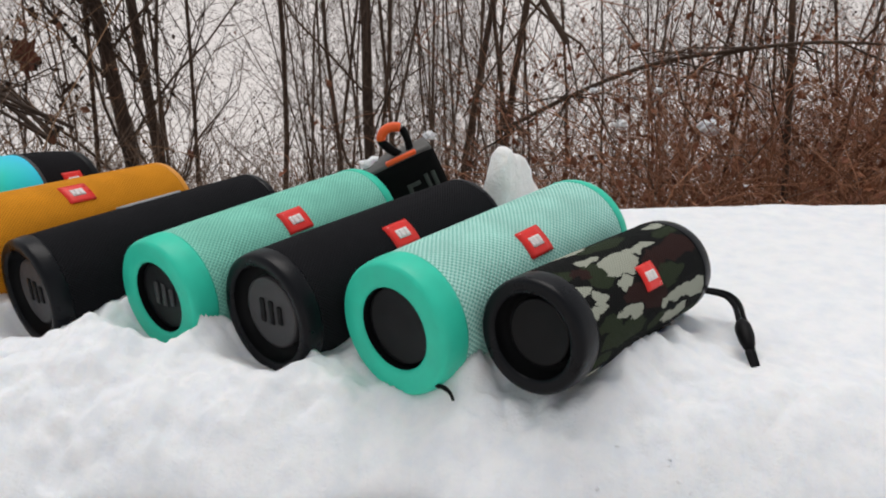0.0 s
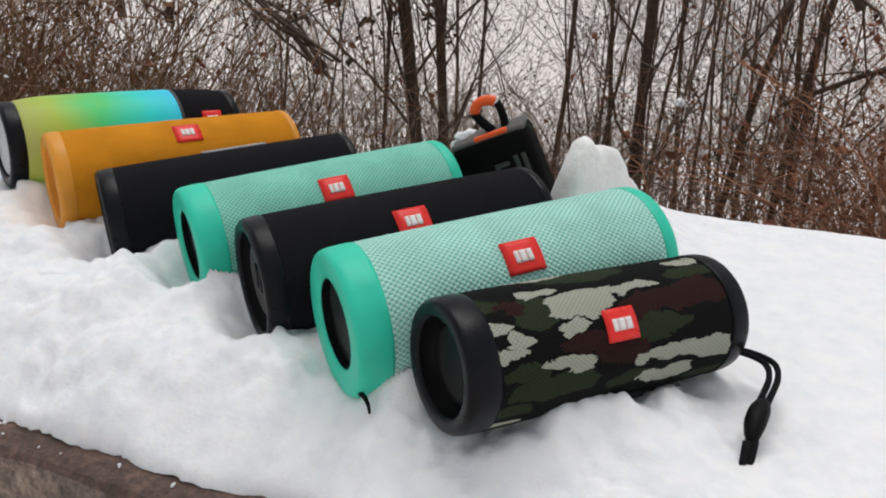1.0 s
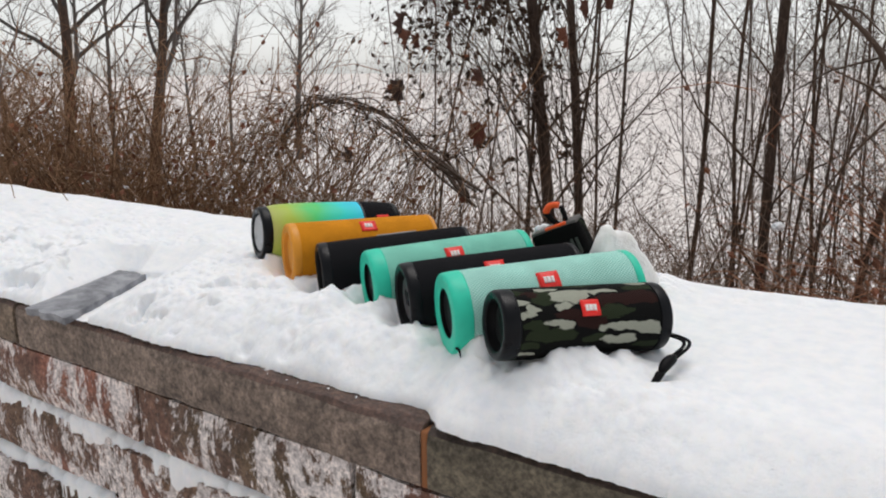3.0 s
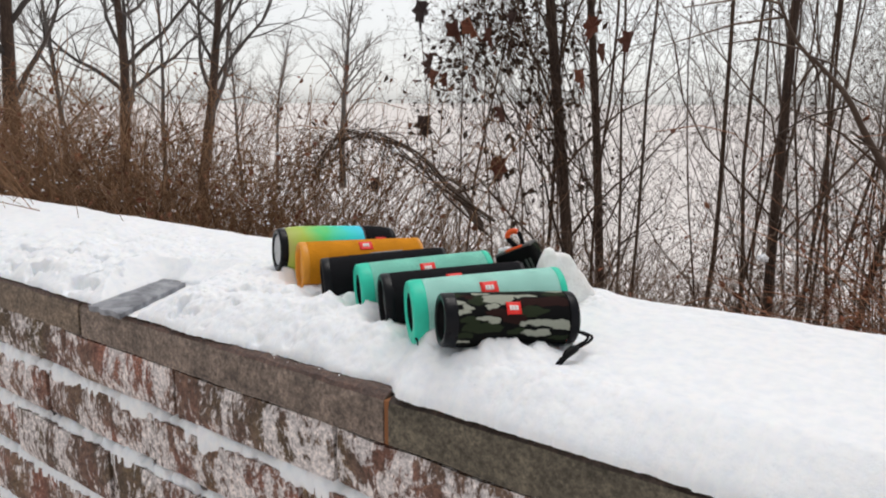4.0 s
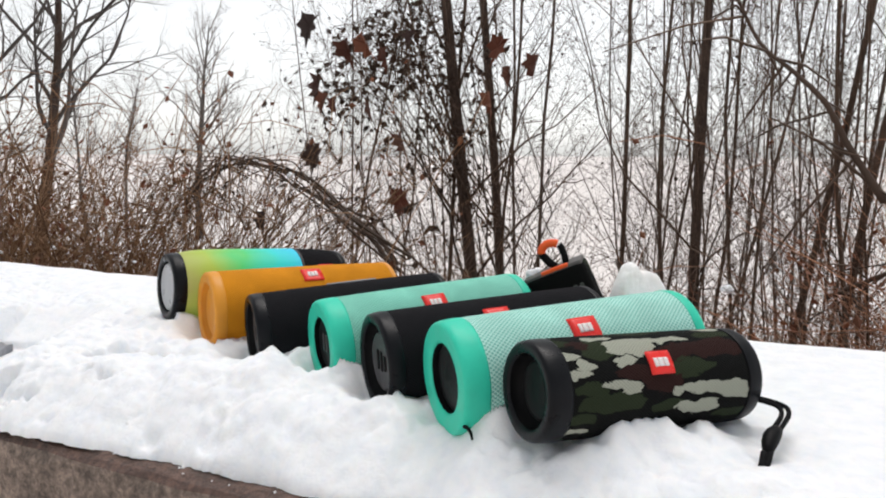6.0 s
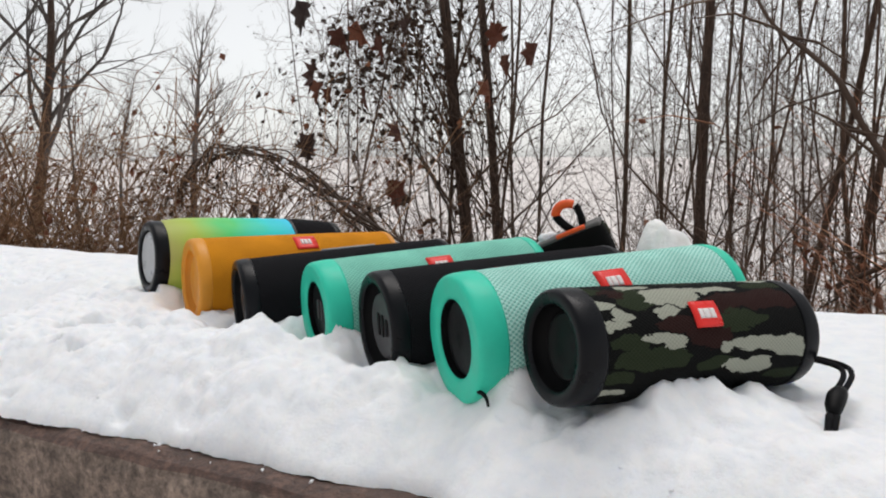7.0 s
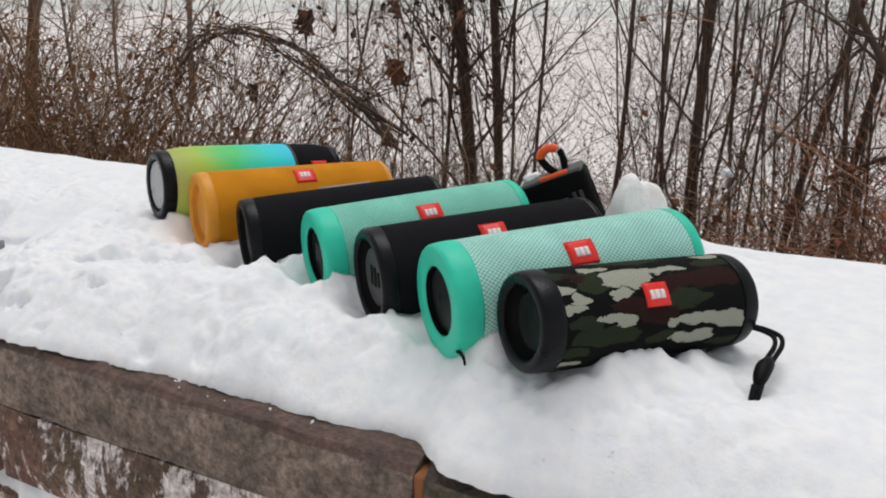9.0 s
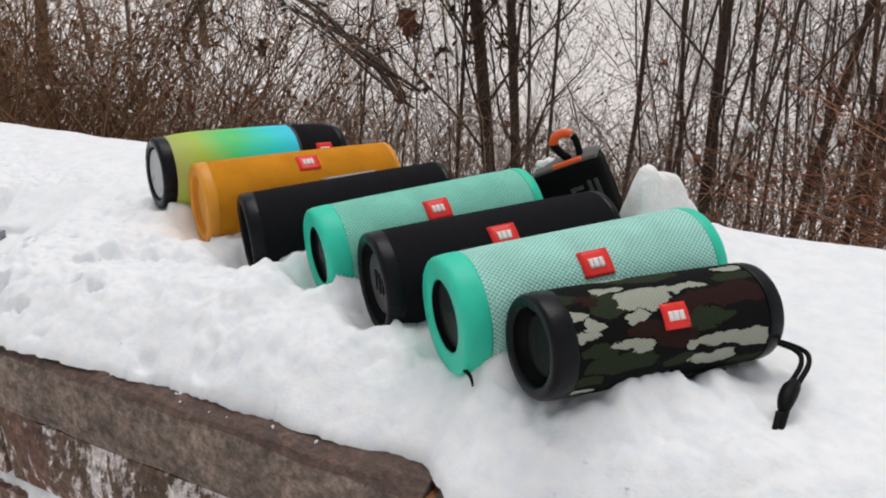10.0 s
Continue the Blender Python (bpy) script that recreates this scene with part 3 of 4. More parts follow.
    # mounds pushed up beside the speakers
    for mx, my, h, r in ((0.012, 0.420, 0.024, 0.015), (0.014, 0.388, 0.008, 0.016), (0.106, 0.414, 0.014, 0.014), (0.128, 0.432, 0.010, 0.012), (-0.100, 0.440, 0.012, 0.024), (-0.175, 0.478, 0.012, 0.030),
                         (-0.235, 0.490, 0.009, 0.030), (-0.210, 0.455, 0.013, 0.036), (-0.355, 0.520, 0.005, 0.026), (-0.430, 0.545, 0.004, 0.026),
                         (0.105, 0.420, 0.010, 0.022), (0.150, 0.455, 0.008, 0.022), (0.070, 0.375, 0.006, 0.020), (0.104, 0.705, 0.013, 0.030), (0.082, 0.745, 0.013, 0.034), (-0.066, 0.425, 0.007, 0.016)):
        q = ((X - mx) ** 2 + (Y - my) ** 2) / r ** 2
        Z = Z + h * np.exp(-q) * (0.78 + 0.42 * puffs(px, py, 0.015, 61) + 0.20 * puffs(px, py, 0.006, 62))
    # beds pressed by the speakers
    for (px, py, pz), az, rise, ln, r in SPOTS.values():
        dx, dy = math.cos(radians(az)), math.sin(radians(az))
        along = (X - px) * dx + (Y - py) * dy
        across = (X - px) * dy - (Y - py) * dx
        under = pz + along * math.tan(radians(rise)) - np.sqrt(np.clip(r * r - across ** 2, 0, None)) + 0.0035
        inside = (along > 0.002) & (along < ln - 0.002) & (np.abs(across) < r * 0.97)
        Z = np.where(inside, np.minimum(Z, under), Z)
        lip = np.clip((r * 1.05 - np.abs(across)) / (r * 0.5), 0, 1) * np.clip((along + 0.045) / 0.030, 0, 1) * (along <= 0.002)
        goal = pz - r * 0.90 + np.abs(along) * 0.5 + 0.004 * fbm(X * 60, Y * 60, 3, 44)
        Z = Z - lip * np.maximum(Z - goal, 0)
    # hollow under the board
    ba, bx, by = radians(111.2), X + 0.659, Y - 0.413
    along, across = bx * math.cos(ba) + by * math.sin(ba), -bx * math.sin(ba) + by * math.cos(ba)
    half = 0.036 - 0.07 * along
    off = np.hypot(np.maximum(np.maximum(across - half - 0.003, -across - half - 0.016), 0), np.maximum(np.abs(along) - 0.105, 0))
    Z = np.minimum(Z, 1.0060 + 0.028 * along + np.where(across > 0, 0.9, 0.5) * off + np.clip(off / 0.004, 0, 1) * 0.006)
    verts = np.stack([X, Y, Z], -1).reshape(-1, 3)
    nx = len(xs)
    i, j = np.meshgrid(np.arange(nx - 1), np.arange(ny - 1), indexing="ij")
    a = (i * ny + j).ravel()
    faces = np.stack([a, a + ny, a + ny + 1, a + 1], 1)
    return ([tuple(p) for p in verts.tolist()], [], [tuple(f) for f in faces.tolist()]), (xs, yf, yb, Z)


snow_data, (SX, SYF, SYB, SZ) = snow_sheet()
snow = tagged(part("snow_cover", snow_data, snow_mat), "deep white lumpy snow lying on the wall coping", "snow", kind="stuff")


def snow_height(x, y):
    i = int(np.clip(np.searchsorted(SX, x), 0, len(SX) - 1))
    j = int(np.clip((y - SYF[i]) / (SYB[i] - SYF[i]) * (SZ.shape[1] - 1), 0, SZ.shape[1] - 1))
    return float(SZ[i, j])


# broken crusts and crumbs of snow along the trampled strip
heap = Heap()
rnd = random.Random(5)


def crumb(x, y, r, sub):
    bm = bmesh.new()
    bmesh.ops.create_icosphere(bm, subdivisions=sub, radius=r)
    off = Vector((rnd.uniform(0, 50), rnd.uniform(0, 50), 0))
    sq = Vector((rnd.uniform(0.7, 1.3), rnd.uniform(0.7, 1.3), rnd.uniform(0.45, 0.85)))
    z = snow_height(x, y)
    vs = []
    for v in bm.verts:
        k = 1 + 0.6 * noise.noise(v.co / r * 1.4 + off) + 0.35 * noise.noise(v.co / r * 3.5 + off)
        vs.append(Vector((x + v.co.x * sq.x * k, y + v.co.y * sq.y * k, z + v.co.z * sq.z * k - 0.1 * r)))
    heap.add(vs, [tuple(v.index for v in f.verts) for f in bm.faces])
    bm.free()


def clear(x, y, margin):
    for (px, py, _), az, _, ln, r in SPOTS.values():
        dx, dy = math.cos(radians(az)), math.sin(radians(az))
        al, ac = (x - px) * dx + (y - py) * dy, (x - px) * dy - (y - py) * dx
        if -0.006 - margin < al < ln + margin and abs(ac) < r * 0.8 + margin:
            return False
    return True


k = 0
while k < 70:
    x = rnd.uniform(-0.95, 0.36) if k % 3 else rnd.gauss(-0.12, 0.16)
    row = 0.410 - 0.36 * x if x > -0.5 else 0.56
    y = 0.346 + 0.03 * rnd.random()
    r = 0.0008 + 0.0016 * rnd.random() ** 3
    if -0.95 < x < 0.4 and 0.345 < y < 0.60 and clear(x, y, r):
        crumb(x, y, r, 2 if r > 0.003 else 1)
        k += 1
tagged(part("snow_crumbs", heap.data(), snow_mat), "broken snow crumbs scattered over the trampled snow", "snow", kind="stuff")


# ---- portable speakers ----
def place(name, spot, label):
    (x, y, z), az, rise, ln, r = SPOTS[spot]
    root = new(name)
    root.empty_display_size = 0.05
    root.matrix_basis = pose(x, y, z, 0, -rise, az)
    tagged(root, label, "speaker", group="portable speakers in a row")
    return root, ln, r


def end_cap(root, x, outward, r, mat, disc_mat, ring=0.020, hole=0.60, depth=0.007, mark=True, disc_label="", disc=None, bore_mat=None):
    """Rubber ring that wraps the end, with a sunk round diaphragm."""
    s = outward
    disc = disc or hole - 0.08
    bore_mat = bore_mat or black_rubber
    prof = [(ring * 0.98, r * 0.965), (ring, r * 0.985), (ring * 0.9, r * 0.995), (ring * 0.55, r * 0.992), (ring * 0.28, r * 0.984), (ring * 0.12, r * 0.970), (0.0011, r * 0.952), (0.0003, r * 0.928), (0.0, r * 0.905),
            (0.0002, r * (hole + 0.06)), (0.0008, r * (hole + 0.02)), (0.0022, r * hole)]
    cap = part("end_cap", lathe([(x - s * p, q) for p, q in prof], 56), mat, root, "moulded rubber end ring")
    part("bore", lathe([(x - s * p, q) for p, q in ((0.002, r * (hole + 0.004)), (depth + 0.004, r * (hole - 0.01)), (depth + 0.0045, r * disc * 1.02))], 48), bore_mat, cap)
    dprof = [(depth + 0.0045, r * disc * 1.02), (depth, r * disc), (depth - 0.0008, r * disc * 0.94), (depth, r * disc * 0.86), (depth, r * 0.2), (depth, 0)]
    part("diaphragm", lathe([(x - s * p, q) for p, q in dprof], 48), disc_mat, cap, disc_label or "round bass diaphragm")
    if mark:
        for k, (dy, hh) in enumerate(((-0.0085, 0.013), (0.0, 0.017), (0.0085, 0.017))):
            bm = box(0.0016, 0.0045, hh, 0.0006, 1)
            bmesh.ops.translate(bm, vec=(x - s * (depth - 0.0005), dy, 0), verts=bm.verts)
            part("emblem", bm, radiator_black if disc_mat is not radiator_black else grey_plastic, cap)
    return cap


def badge(root, s, angle, r, w=0.0235, arc=26, tilt=0):
    b = part("badge", curved_patch(s - w / 2, s + w / 2, angle - arc / 2, angle + arc / 2, r - 0.002, r + 0.0011), badge_red, root, "red square maker's badge")
    for k, (off, ww, lo, hi) in enumerate(((-0.0043, 0.0026, -0.19, 0.17), (-0.0004, 0.0040, -0.19, 0.17), (0.0040, 0.0034, -0.19, 0.17))):
        part("mark", curved_patch(s + off - ww / 2, s + off + ww / 2, angle + arc * lo, angle + arc * hi, r + 0.0005, r + 0.0017, 1, 4), badge_white, b)
    return b


def barrel(ln, r, ring, bulge=0.012, far=None):
    far = ring if far is None else far
    prof = []
    for k in range(25):
        u = k / 24
        x = ring * 0.9 + (ln - ring * 0.9 - far * 0.9) * u
        prof.append((x, r * (0.985 + bulge * (1 - (2 * u - 1) ** 4))))
    return lathe(prof, 72)


def large_speaker(spot, label, cloth, cap_mat, disc_mat, angle=47, at=None, with_badge=True, ring=0.020, hole=0.60, mark=True, disc=None, bore_mat=None):
    root, ln, r = place("portable_speaker", spot, label)
    part("body", barrel(ln, r, ring, far=ring * 0.55), cloth, root, "woven cloth sleeve")
    end_cap(root, 0.0, -1, r, cap_mat, disc_mat, ring, hole, mark=mark, disc=disc, bore_mat=bore_mat)
    end_cap(root, ln, 1, r, cap_mat, disc_mat, ring * 0.55, hole, mark=mark, disc=disc, bore_mat=bore_mat)
    part("foot", curved_patch(0.05, ln - 0.05, -112, -68, r - 0.004, r + 0.0022, 8, 6), black_rubber if cap_mat is dark_rubber else cap_mat, root, "rubber foot strip")
    if with_badge:
        badge(root, at if at is not None else ln / 2, angle, r)
    return root, ln, r


large_speaker("mint", "mint green cloth portable speaker with turquoise rubber ends, in snow", mint_fabric, mint_rubber, radiator_black, 46, 0.105, mark=False, disc=0.575)
large_speaker("green", "sea green cloth portable speaker with turquoise rubber ends, in snow", green_fabric, mint_rubber, radiator_black, 47, 0.107, disc=0.575)
large_speaker("black_near", "black cloth portable speaker with dark grey rubber ends, in snow", black_fabric, dark_rubber, grey_plastic, 49, 0.1045, ring=0.014, hole=0.78, disc=0.58)
root, ln, r = large_speaker("black_far", "black cloth portable speaker turned so its buttons face back", black_fabric, dark_rubber, grey_plastic, 0, with_badge=False, ring=0.014, hole=0.78, disc=0.58)
strip = part("button_strip", curved_patch(0.085, 0.138, 99, 112, r - 0.001, r + 0.0012, 8, 4), silver_plastic, root, "raised grey button strip")
large_speaker("orange", "mustard orange cloth portable speaker with orange ends, in snow", orange_fabric, orange_rubber, orange_rubber, 59, 0.115, ring=0.013, hole=0.72, disc=0.60, mark=False, bore_mat=orange_rubber)

# the light-tube speaker: a glowing sleeve, a black cloth base and a silver end disc
root, ln, r = place("light_speaker", "led", "portable speaker with glowing rainbow light tube and black base")
prof = [(0.011, r * 0.885), (0.018, r * 0.925), (0.030, r * 0.965), (0.046, r * 0.99), (0.08, r), (0.14, r), (0.1585, r * 0.995)]
part("light_tube", lathe(prof, 72), led_tube, root, "frosted tube glowing yellow, green and cyan")
part("seam_ring", lathe([(0.1583, r * 0.97), (0.1585, r * 1.006), (0.1615, r * 1.006), (0.1618, r * 0.97)], 64), grey_plastic, root)
part("base_cloth", lathe([(0.1615, r * 0.995), (0.185, r * 0.985), (0.203, r * 0.955), (0.214, r * 0.915)], 72), black_fabric, root, "black woven cloth base")
end_cap(root, 0.0, -1, r * 0.915, dark_rubber, silver_plastic, 0.015, 0.74, 0.003, False, "silver grey bass diaphragm", disc=0.68)
end_cap(root, ln, 1, r * 0.93, dark_rubber, radiator_black, 0.010, 0.68, 0.004, False)
badge(root, 0.190, 27, r * 0.985, 0.020, 22)

foot_grey = rubber("foot_grey", (0.030, 0.031, 0.033), 0.6)
# the small camouflage speaker with its wrist strap
root, ln, r = place("camo_speaker", "camo", "small camouflage cloth portable speaker with black rubber ends and wrist strap")
part("body", barrel(ln, r, 0.016, 0.010), camo_fabric, root, "woodland camouflage cloth sleeve")
end_cap(root, 0.0, -1, r, dark_rubber, radiator_black, 0.0165, 0.72, 0.010, False, disc=0.58)
end_cap(root, ln, 1, r, dark_rubber, radiator_black, 0.0135, 0.66, 0.006, False)
part("foot", curved_patch(0.050, 0.140, -112, -50, r - 0.004, r + 0.0026, 8, 6), foot_grey, root, "dark grey rubber foot strip")
badge(root, 0.0868, 38, r, 0.0185, 27)

# wrist strap: a doubled cord, a toggle and two frayed ends
cord = [(0.170, 0.497, 1.081), (0.185, 0.503, 1.078), (0.197, 0.500, 1.076), (0.200, 0.488, 1.074), (0.197, 0.470, 1.071), (0.194, 0.454, 1.069), (0.193, 0.441, 1.064), (0.192, 0.422, 1.056)]
for off in (-0.0022, 0.0022):
    pts = [Vector(p) + Vector((off, off * 0.6, 0.001)) for p in cord[:6]]
    ob = part("strap_cord", (lambda t: (t[0], [], t[1]))(tube(smooth_path(pts, 5), [0.0017] * (5 * (len(pts) - 1) + 1), 8)), strap_black, root)
    ob.matrix_parent_inverse = root.matrix_basis.inverted()
pts = smooth_path(cord[4:7], 4)
ob = part("toggle", (lambda t: (t[0], [], t[1]))(tube(pts, [0.0022, 0.0042, 0.0052, 0.0056, 0.0056, 0.0054, 0.0048, 0.0040, 0.0026][:len(pts)], 10)), black_rubber, root, "black moulded strap toggle")
ob.matrix_parent_inverse = root.matrix_basis.inverted()
for off in (-0.0016, 0.0016):
    pts = [Vector(p) + Vector((off, off, 0)) for p in cord[6:]]
    ob = part("strap_end", (lambda t: (t[0], [], t[1]))(tube(smooth_path(pts, 4), [0.0024, 0.0022, 0.002, 0.002, 0.0014], 6)), strap_black, root)
    ob.matrix_parent_inverse = root.matrix_basis.inverted()

plate_grey = rubber("plate_grey", (0.11, 0.105, 0.10), 0.5)
moss_grey = rubber("moss_grey", (0.060, 0.070, 0.060), 0.6)
# ---- small speaker with a carabiner, tilted in the snow ----
clip = new("clip_speaker")
tagged(clip, "small camouflage clip-on speaker with orange-topped carabiner, leaning in snow", "speaker")
clip.matrix_basis = Matrix.Translation((-0.028, 0.713, 1.092)) @ pose(0, 0, 0, 6, -24, 9)
bm = box(0.070, 0.036, 0.084, 0.009, 3)
uvl = bm.loops.layers.uv.new("UVMap")
for f in bm.faces:
    for lp in f.loops:
        lp[uvl].uv = (lp.vert.co.x * 1.2 + 0.10, lp.vert.co.z * 0.9 - 0.05 + lp.vert.co.y)
part("body", bm, camo_fabric, clip, "dark camouflage cloth body")
bm = box(0.066, 0.030, 0.006, 0.0025, 2)
bmesh.ops.translate(bm, vec=(0, 0, 0.0405), verts=bm.verts)
part("top_plate", bm, plate_grey, clip, "pale grey rubber top")
bm = box(0.030, 0.006, 0.004, 0.0015, 2)
bmesh.ops.translate(bm, vec=(0.004, -0.014, 0.0435), verts=bm.verts)
part("hinge", bm, orange_plastic, clip, "orange hinge strip")
loop = smooth_path([(0.004, 0, 0.042), (-0.002, 0, 0.052), (-0.005, 0, 0.062), (0.0, 0, 0.068), (0.008, 0, 0.069), (0.016, 0, 0.064), (0.017, 0, 0.053), (0.015, 0, 0.042)], 5)
for nm, a, b, mt, rr in (("carabiner_leg", 0, 11, black_rubber, 0.0042), ("carabiner_top", 10, 25, orange_plastic, 0.0045), ("carabiner_gate", 25, 36, black_rubber, 0.0036)):
    seg = loop[a:b]
    t = tube(seg, [rr] * len(seg), 10)
    part(nm, (t[0], [], t[1]), mt, clip, "orange carabiner top" if mt is orange_plastic else "")
for k, (dx, dz, w, h) in enumerate(((0.000, 0.014, 0.004, 0.020), (0.006, 0.022, 0.010, 0.004), (0.007, 0.008, 0.010, 0.004), (0.018, 0.016, 0.004, 0.022), (0.025, 0.016, 0.004, 0.022))):
    bm = box(w, 0.0016, h, 0.0005, 1)
    bmesh.ops.translate(bm, vec=(dx, -0.0182, dz - 0.006), verts=bm.verts)
    part("emblem", bm, moss_grey, clip)


def clump(name, at, r, seed, label):
    """A knob of frozen snow."""
    bm = bmesh.new()
    bmesh.ops.create_icosphere(bm, subdivisions=4, radius=r)
    for v in bm.verts:
        v.co *= 1 + 0.5 * noise.noise(v.co * (1.6 / r) + Vector((seed, 0, 0))) + 0.2 * noise.noise(v.co * (5 / r) + Vector((0, seed, 0)))
        v.co.z *= 0.75
    ob = part(name, bm, snow_mat)
    ob.location = at
    return tagged(ob, label, "snow")


clump("snow_clump", (-0.068, 0.712, 1.118), 0.012, 3.0, "knob of white snow stuck on the clip-on speaker")

# ---- white pouch standing in the snow ----
pouch_mat = material("white_plastic", 0.45)
v = coords(pouch_mat)
finish(pouch_mat, ramp(pouch_mat, noise_tex(pouch_mat, v, 55, 5, 0.65), [(0.3, (0.82, 0.805, 0.78)), (0.65, (0.93, 0.925, 0.91))]), noise_tex(pouch_mat, v, 120, 5, 0.7), 0.6, 0.004)
pouch_mat.node_tree.nodes["Principled BSDF"].inputs["Subsurface Weight"].default_value = 0.4
pouch_mat.node_tree.nodes["Principled BSDF"].inputs["Subsurface Radius"].default_value = (0.012, 0.011, 0.010)
pouch_mat.node_tree.nodes["Principled BSDF"].inputs["Subsurface Scale"].default_value = 1.0
outline = [(-0.006, 0.0), (0.002, 0.030), (0.012, 0.058), (0.022, 0.084), (0.030, 0.096), (0.038, 0.097), (0.044, 0.090), (0.060, 0.088), (0.072, 0.083), (0.082, 0.070), (0.094, 0.056), (0.108, 0.038), (0.119, 0.024), (0.120, 0.014), (0.112, 0.0)]
bm = bmesh.new()
layers = []
for k in range(9):
    q = k / 8 * 2 - 1
    shrink = math.sqrt(max(0.0, 1 - (abs(q) ** 2.6)))
    layers.append([bm.verts.new((0.062 + (u - 0.062) * (0.80 + 0.20 * shrink), 0.023 * q * (1.0 - 4.5 * h), max(0.0, h * (0.74 + 0.26 * shrink) - 0.0))) for u, h in outline])
for k in range(8):
    for i in range(len(outline) - 1):
        bm.faces.new((layers[k][i], layers[k][i + 1], layers[k + 1][i + 1], layers[k + 1][i]))
bm.faces.new(layers[0])
bm.faces.new(layers[-1][::-1])
bmesh.ops.recalc_face_normals(bm, faces=bm.faces)
bmesh.ops.subdivide_edges(bm, edges=bm.edges[:], cuts=2, use_grid_fill=True)
for v in bm.verts:
    v.co += v.normal * 0.0022 * noise.noise(v.co * 60)
pouch = tagged(part("white_pouch", bm, pouch_mat), "crumpled white plastic pouch standing upright in the snow", "pouch")
pouch.matrix_basis = pose(0.0365, 0.620, 1.056, 0, 0, 63.5) @ Matrix.Diagonal((0.94, 0.94, 0.97, 1.0))

# ---- a dark twig frozen in the snow ----
t = tube(smooth_path([(-0.004, 0.401, 1.061), (0.000, 0.399, 1.061), (0.004, 0.396, 1.059), (0.006, 0.394, 1.055)], 4), [0.0012, 0.0014, 0.0016, 0.0014, 0.0013, 0.0015, 0.0013, 0.0012, 0.0012, 0.001, 0.001, 0.0009, 0.0008], 6)
tagged(part("twig", (t[0], [], t[1]), black_rubber), "short dark twig sticking out of the snow", "twig")

# ---- slate board lying over the coping: a tapered shard with a chipped rim ----
def shard(length, near, far, thick):
    rnd = random.Random(3)
    bm = bmesh.new()
    nx, ny = 22, 8
    grid = []
    for i in range(nx + 1):
        half = near + (far - near) * i / nx
        row = []
        for j in range(ny + 1):
            side = j in (0, ny)
            row.append((length * (i / nx - 0.5) + (rnd.uniform(-0.004, 0.004) if i in (0, nx) else 0) + 0.32 * half * (2 * j / ny - 1),
                        half * (2 * j / ny - 1) + (rnd.uniform(-0.0016, 0.0016) if side else 0), 0.0009 * noise.noise((i * 0.5, j * 0.6, 2)) - (0.001 if side or i in (0, nx) else 0)))
        grid.append(row)
    up = [[bm.verts.new((x, y, z + thick / 2)) for x, y, z in row] for row in grid]
    dn = [[bm.verts.new((x, y * 0.97, z - thick / 2)) for x, y, z in row] for row in grid]
    for i in range(nx):
        for j in range(ny):
            bm.faces.new((up[i][j], up[i + 1][j], up[i + 1][j + 1], up[i][j + 1]))
            bm.faces.new((dn[i][j], dn[i][j + 1], dn[i + 1][j + 1], dn[i + 1][j]))
        for j in (0, ny):
            bm.faces.new((up[i][j], up[i + 1][j], dn[i + 1][j], dn[i][j]))
    for j in range(ny):
        for i in (0, nx):
            bm.faces.new((up[i][j], up[i][j + 1], dn[i][j + 1], dn[i][j]))
    bmesh.ops.recalc_face_normals(bm, faces=bm.faces)
    return bm


board = tagged(part("slate_board", shard(0.198, 0.043, 0.029, 0.010), slate_mat, smooth=False), "thin grey slate board dusted with frost, lying across the snowy coping", "board")
board.matrix_basis = pose(-0.665, 0.413, 1.0115, 0, -1.6, 111.2)

# ---- bare trees ----
def unit(v):
    return v.normalized() if v.length > 1e-9 else Vector((0, 0, 1))


def branch(heap, rnd, start, way, length, r, level, spec, leaves=None):
    """One limb with its side limbs; spec: (segments, sides, children, spread, share, wobble) by level."""
    seg, sides, kids, spread, share, wob = spec[level]
    pts, d = [start], unit(way)
    for k in range(seg):
        d = unit(d + Vector((rnd.gauss(0, wob), rnd.gauss(0, wob), rnd.gauss(0, wob) + 0.03)))
        pts.append(pts[-1] + d * (length / seg))
    radii = [r * (1 - 0.8 * k / seg) for k in range(seg + 1)]
    heap.add(*tube(pts, radii, sides))
    if leaves is not None and level == len(spec) - 1 and rnd.random() < 0.75:
        leaf(leaves, rnd, pts[-1], rnd.uniform(0.006, 0.018))
    if level + 1 < len(spec):
        for k in range(kids):
            u = rnd.uniform(0.22, 0.98)
            i = min(int(u * seg), seg - 1)
            p = pts[i].lerp(pts[i + 1], u * seg - i)
            a = rnd.uniform(0, 2 * math.pi)
            dd = unit(pts[i + 1] - pts[i])
            o = dd.orthogonal().normalized()
            o = o * math.cos(a) + dd.cross(o) * math.sin(a)
            branch(heap, rnd, p, dd * math.cos(spread) + o * math.sin(spread) + Vector((0, 0, 0.15)), length * share * rnd.uniform(0.55, 1.15) * (1.15 - 0.6 * u), max(r * 0.5 * (1.1 - 0.7 * u), 0.0009), level + 1, spec, leaves)


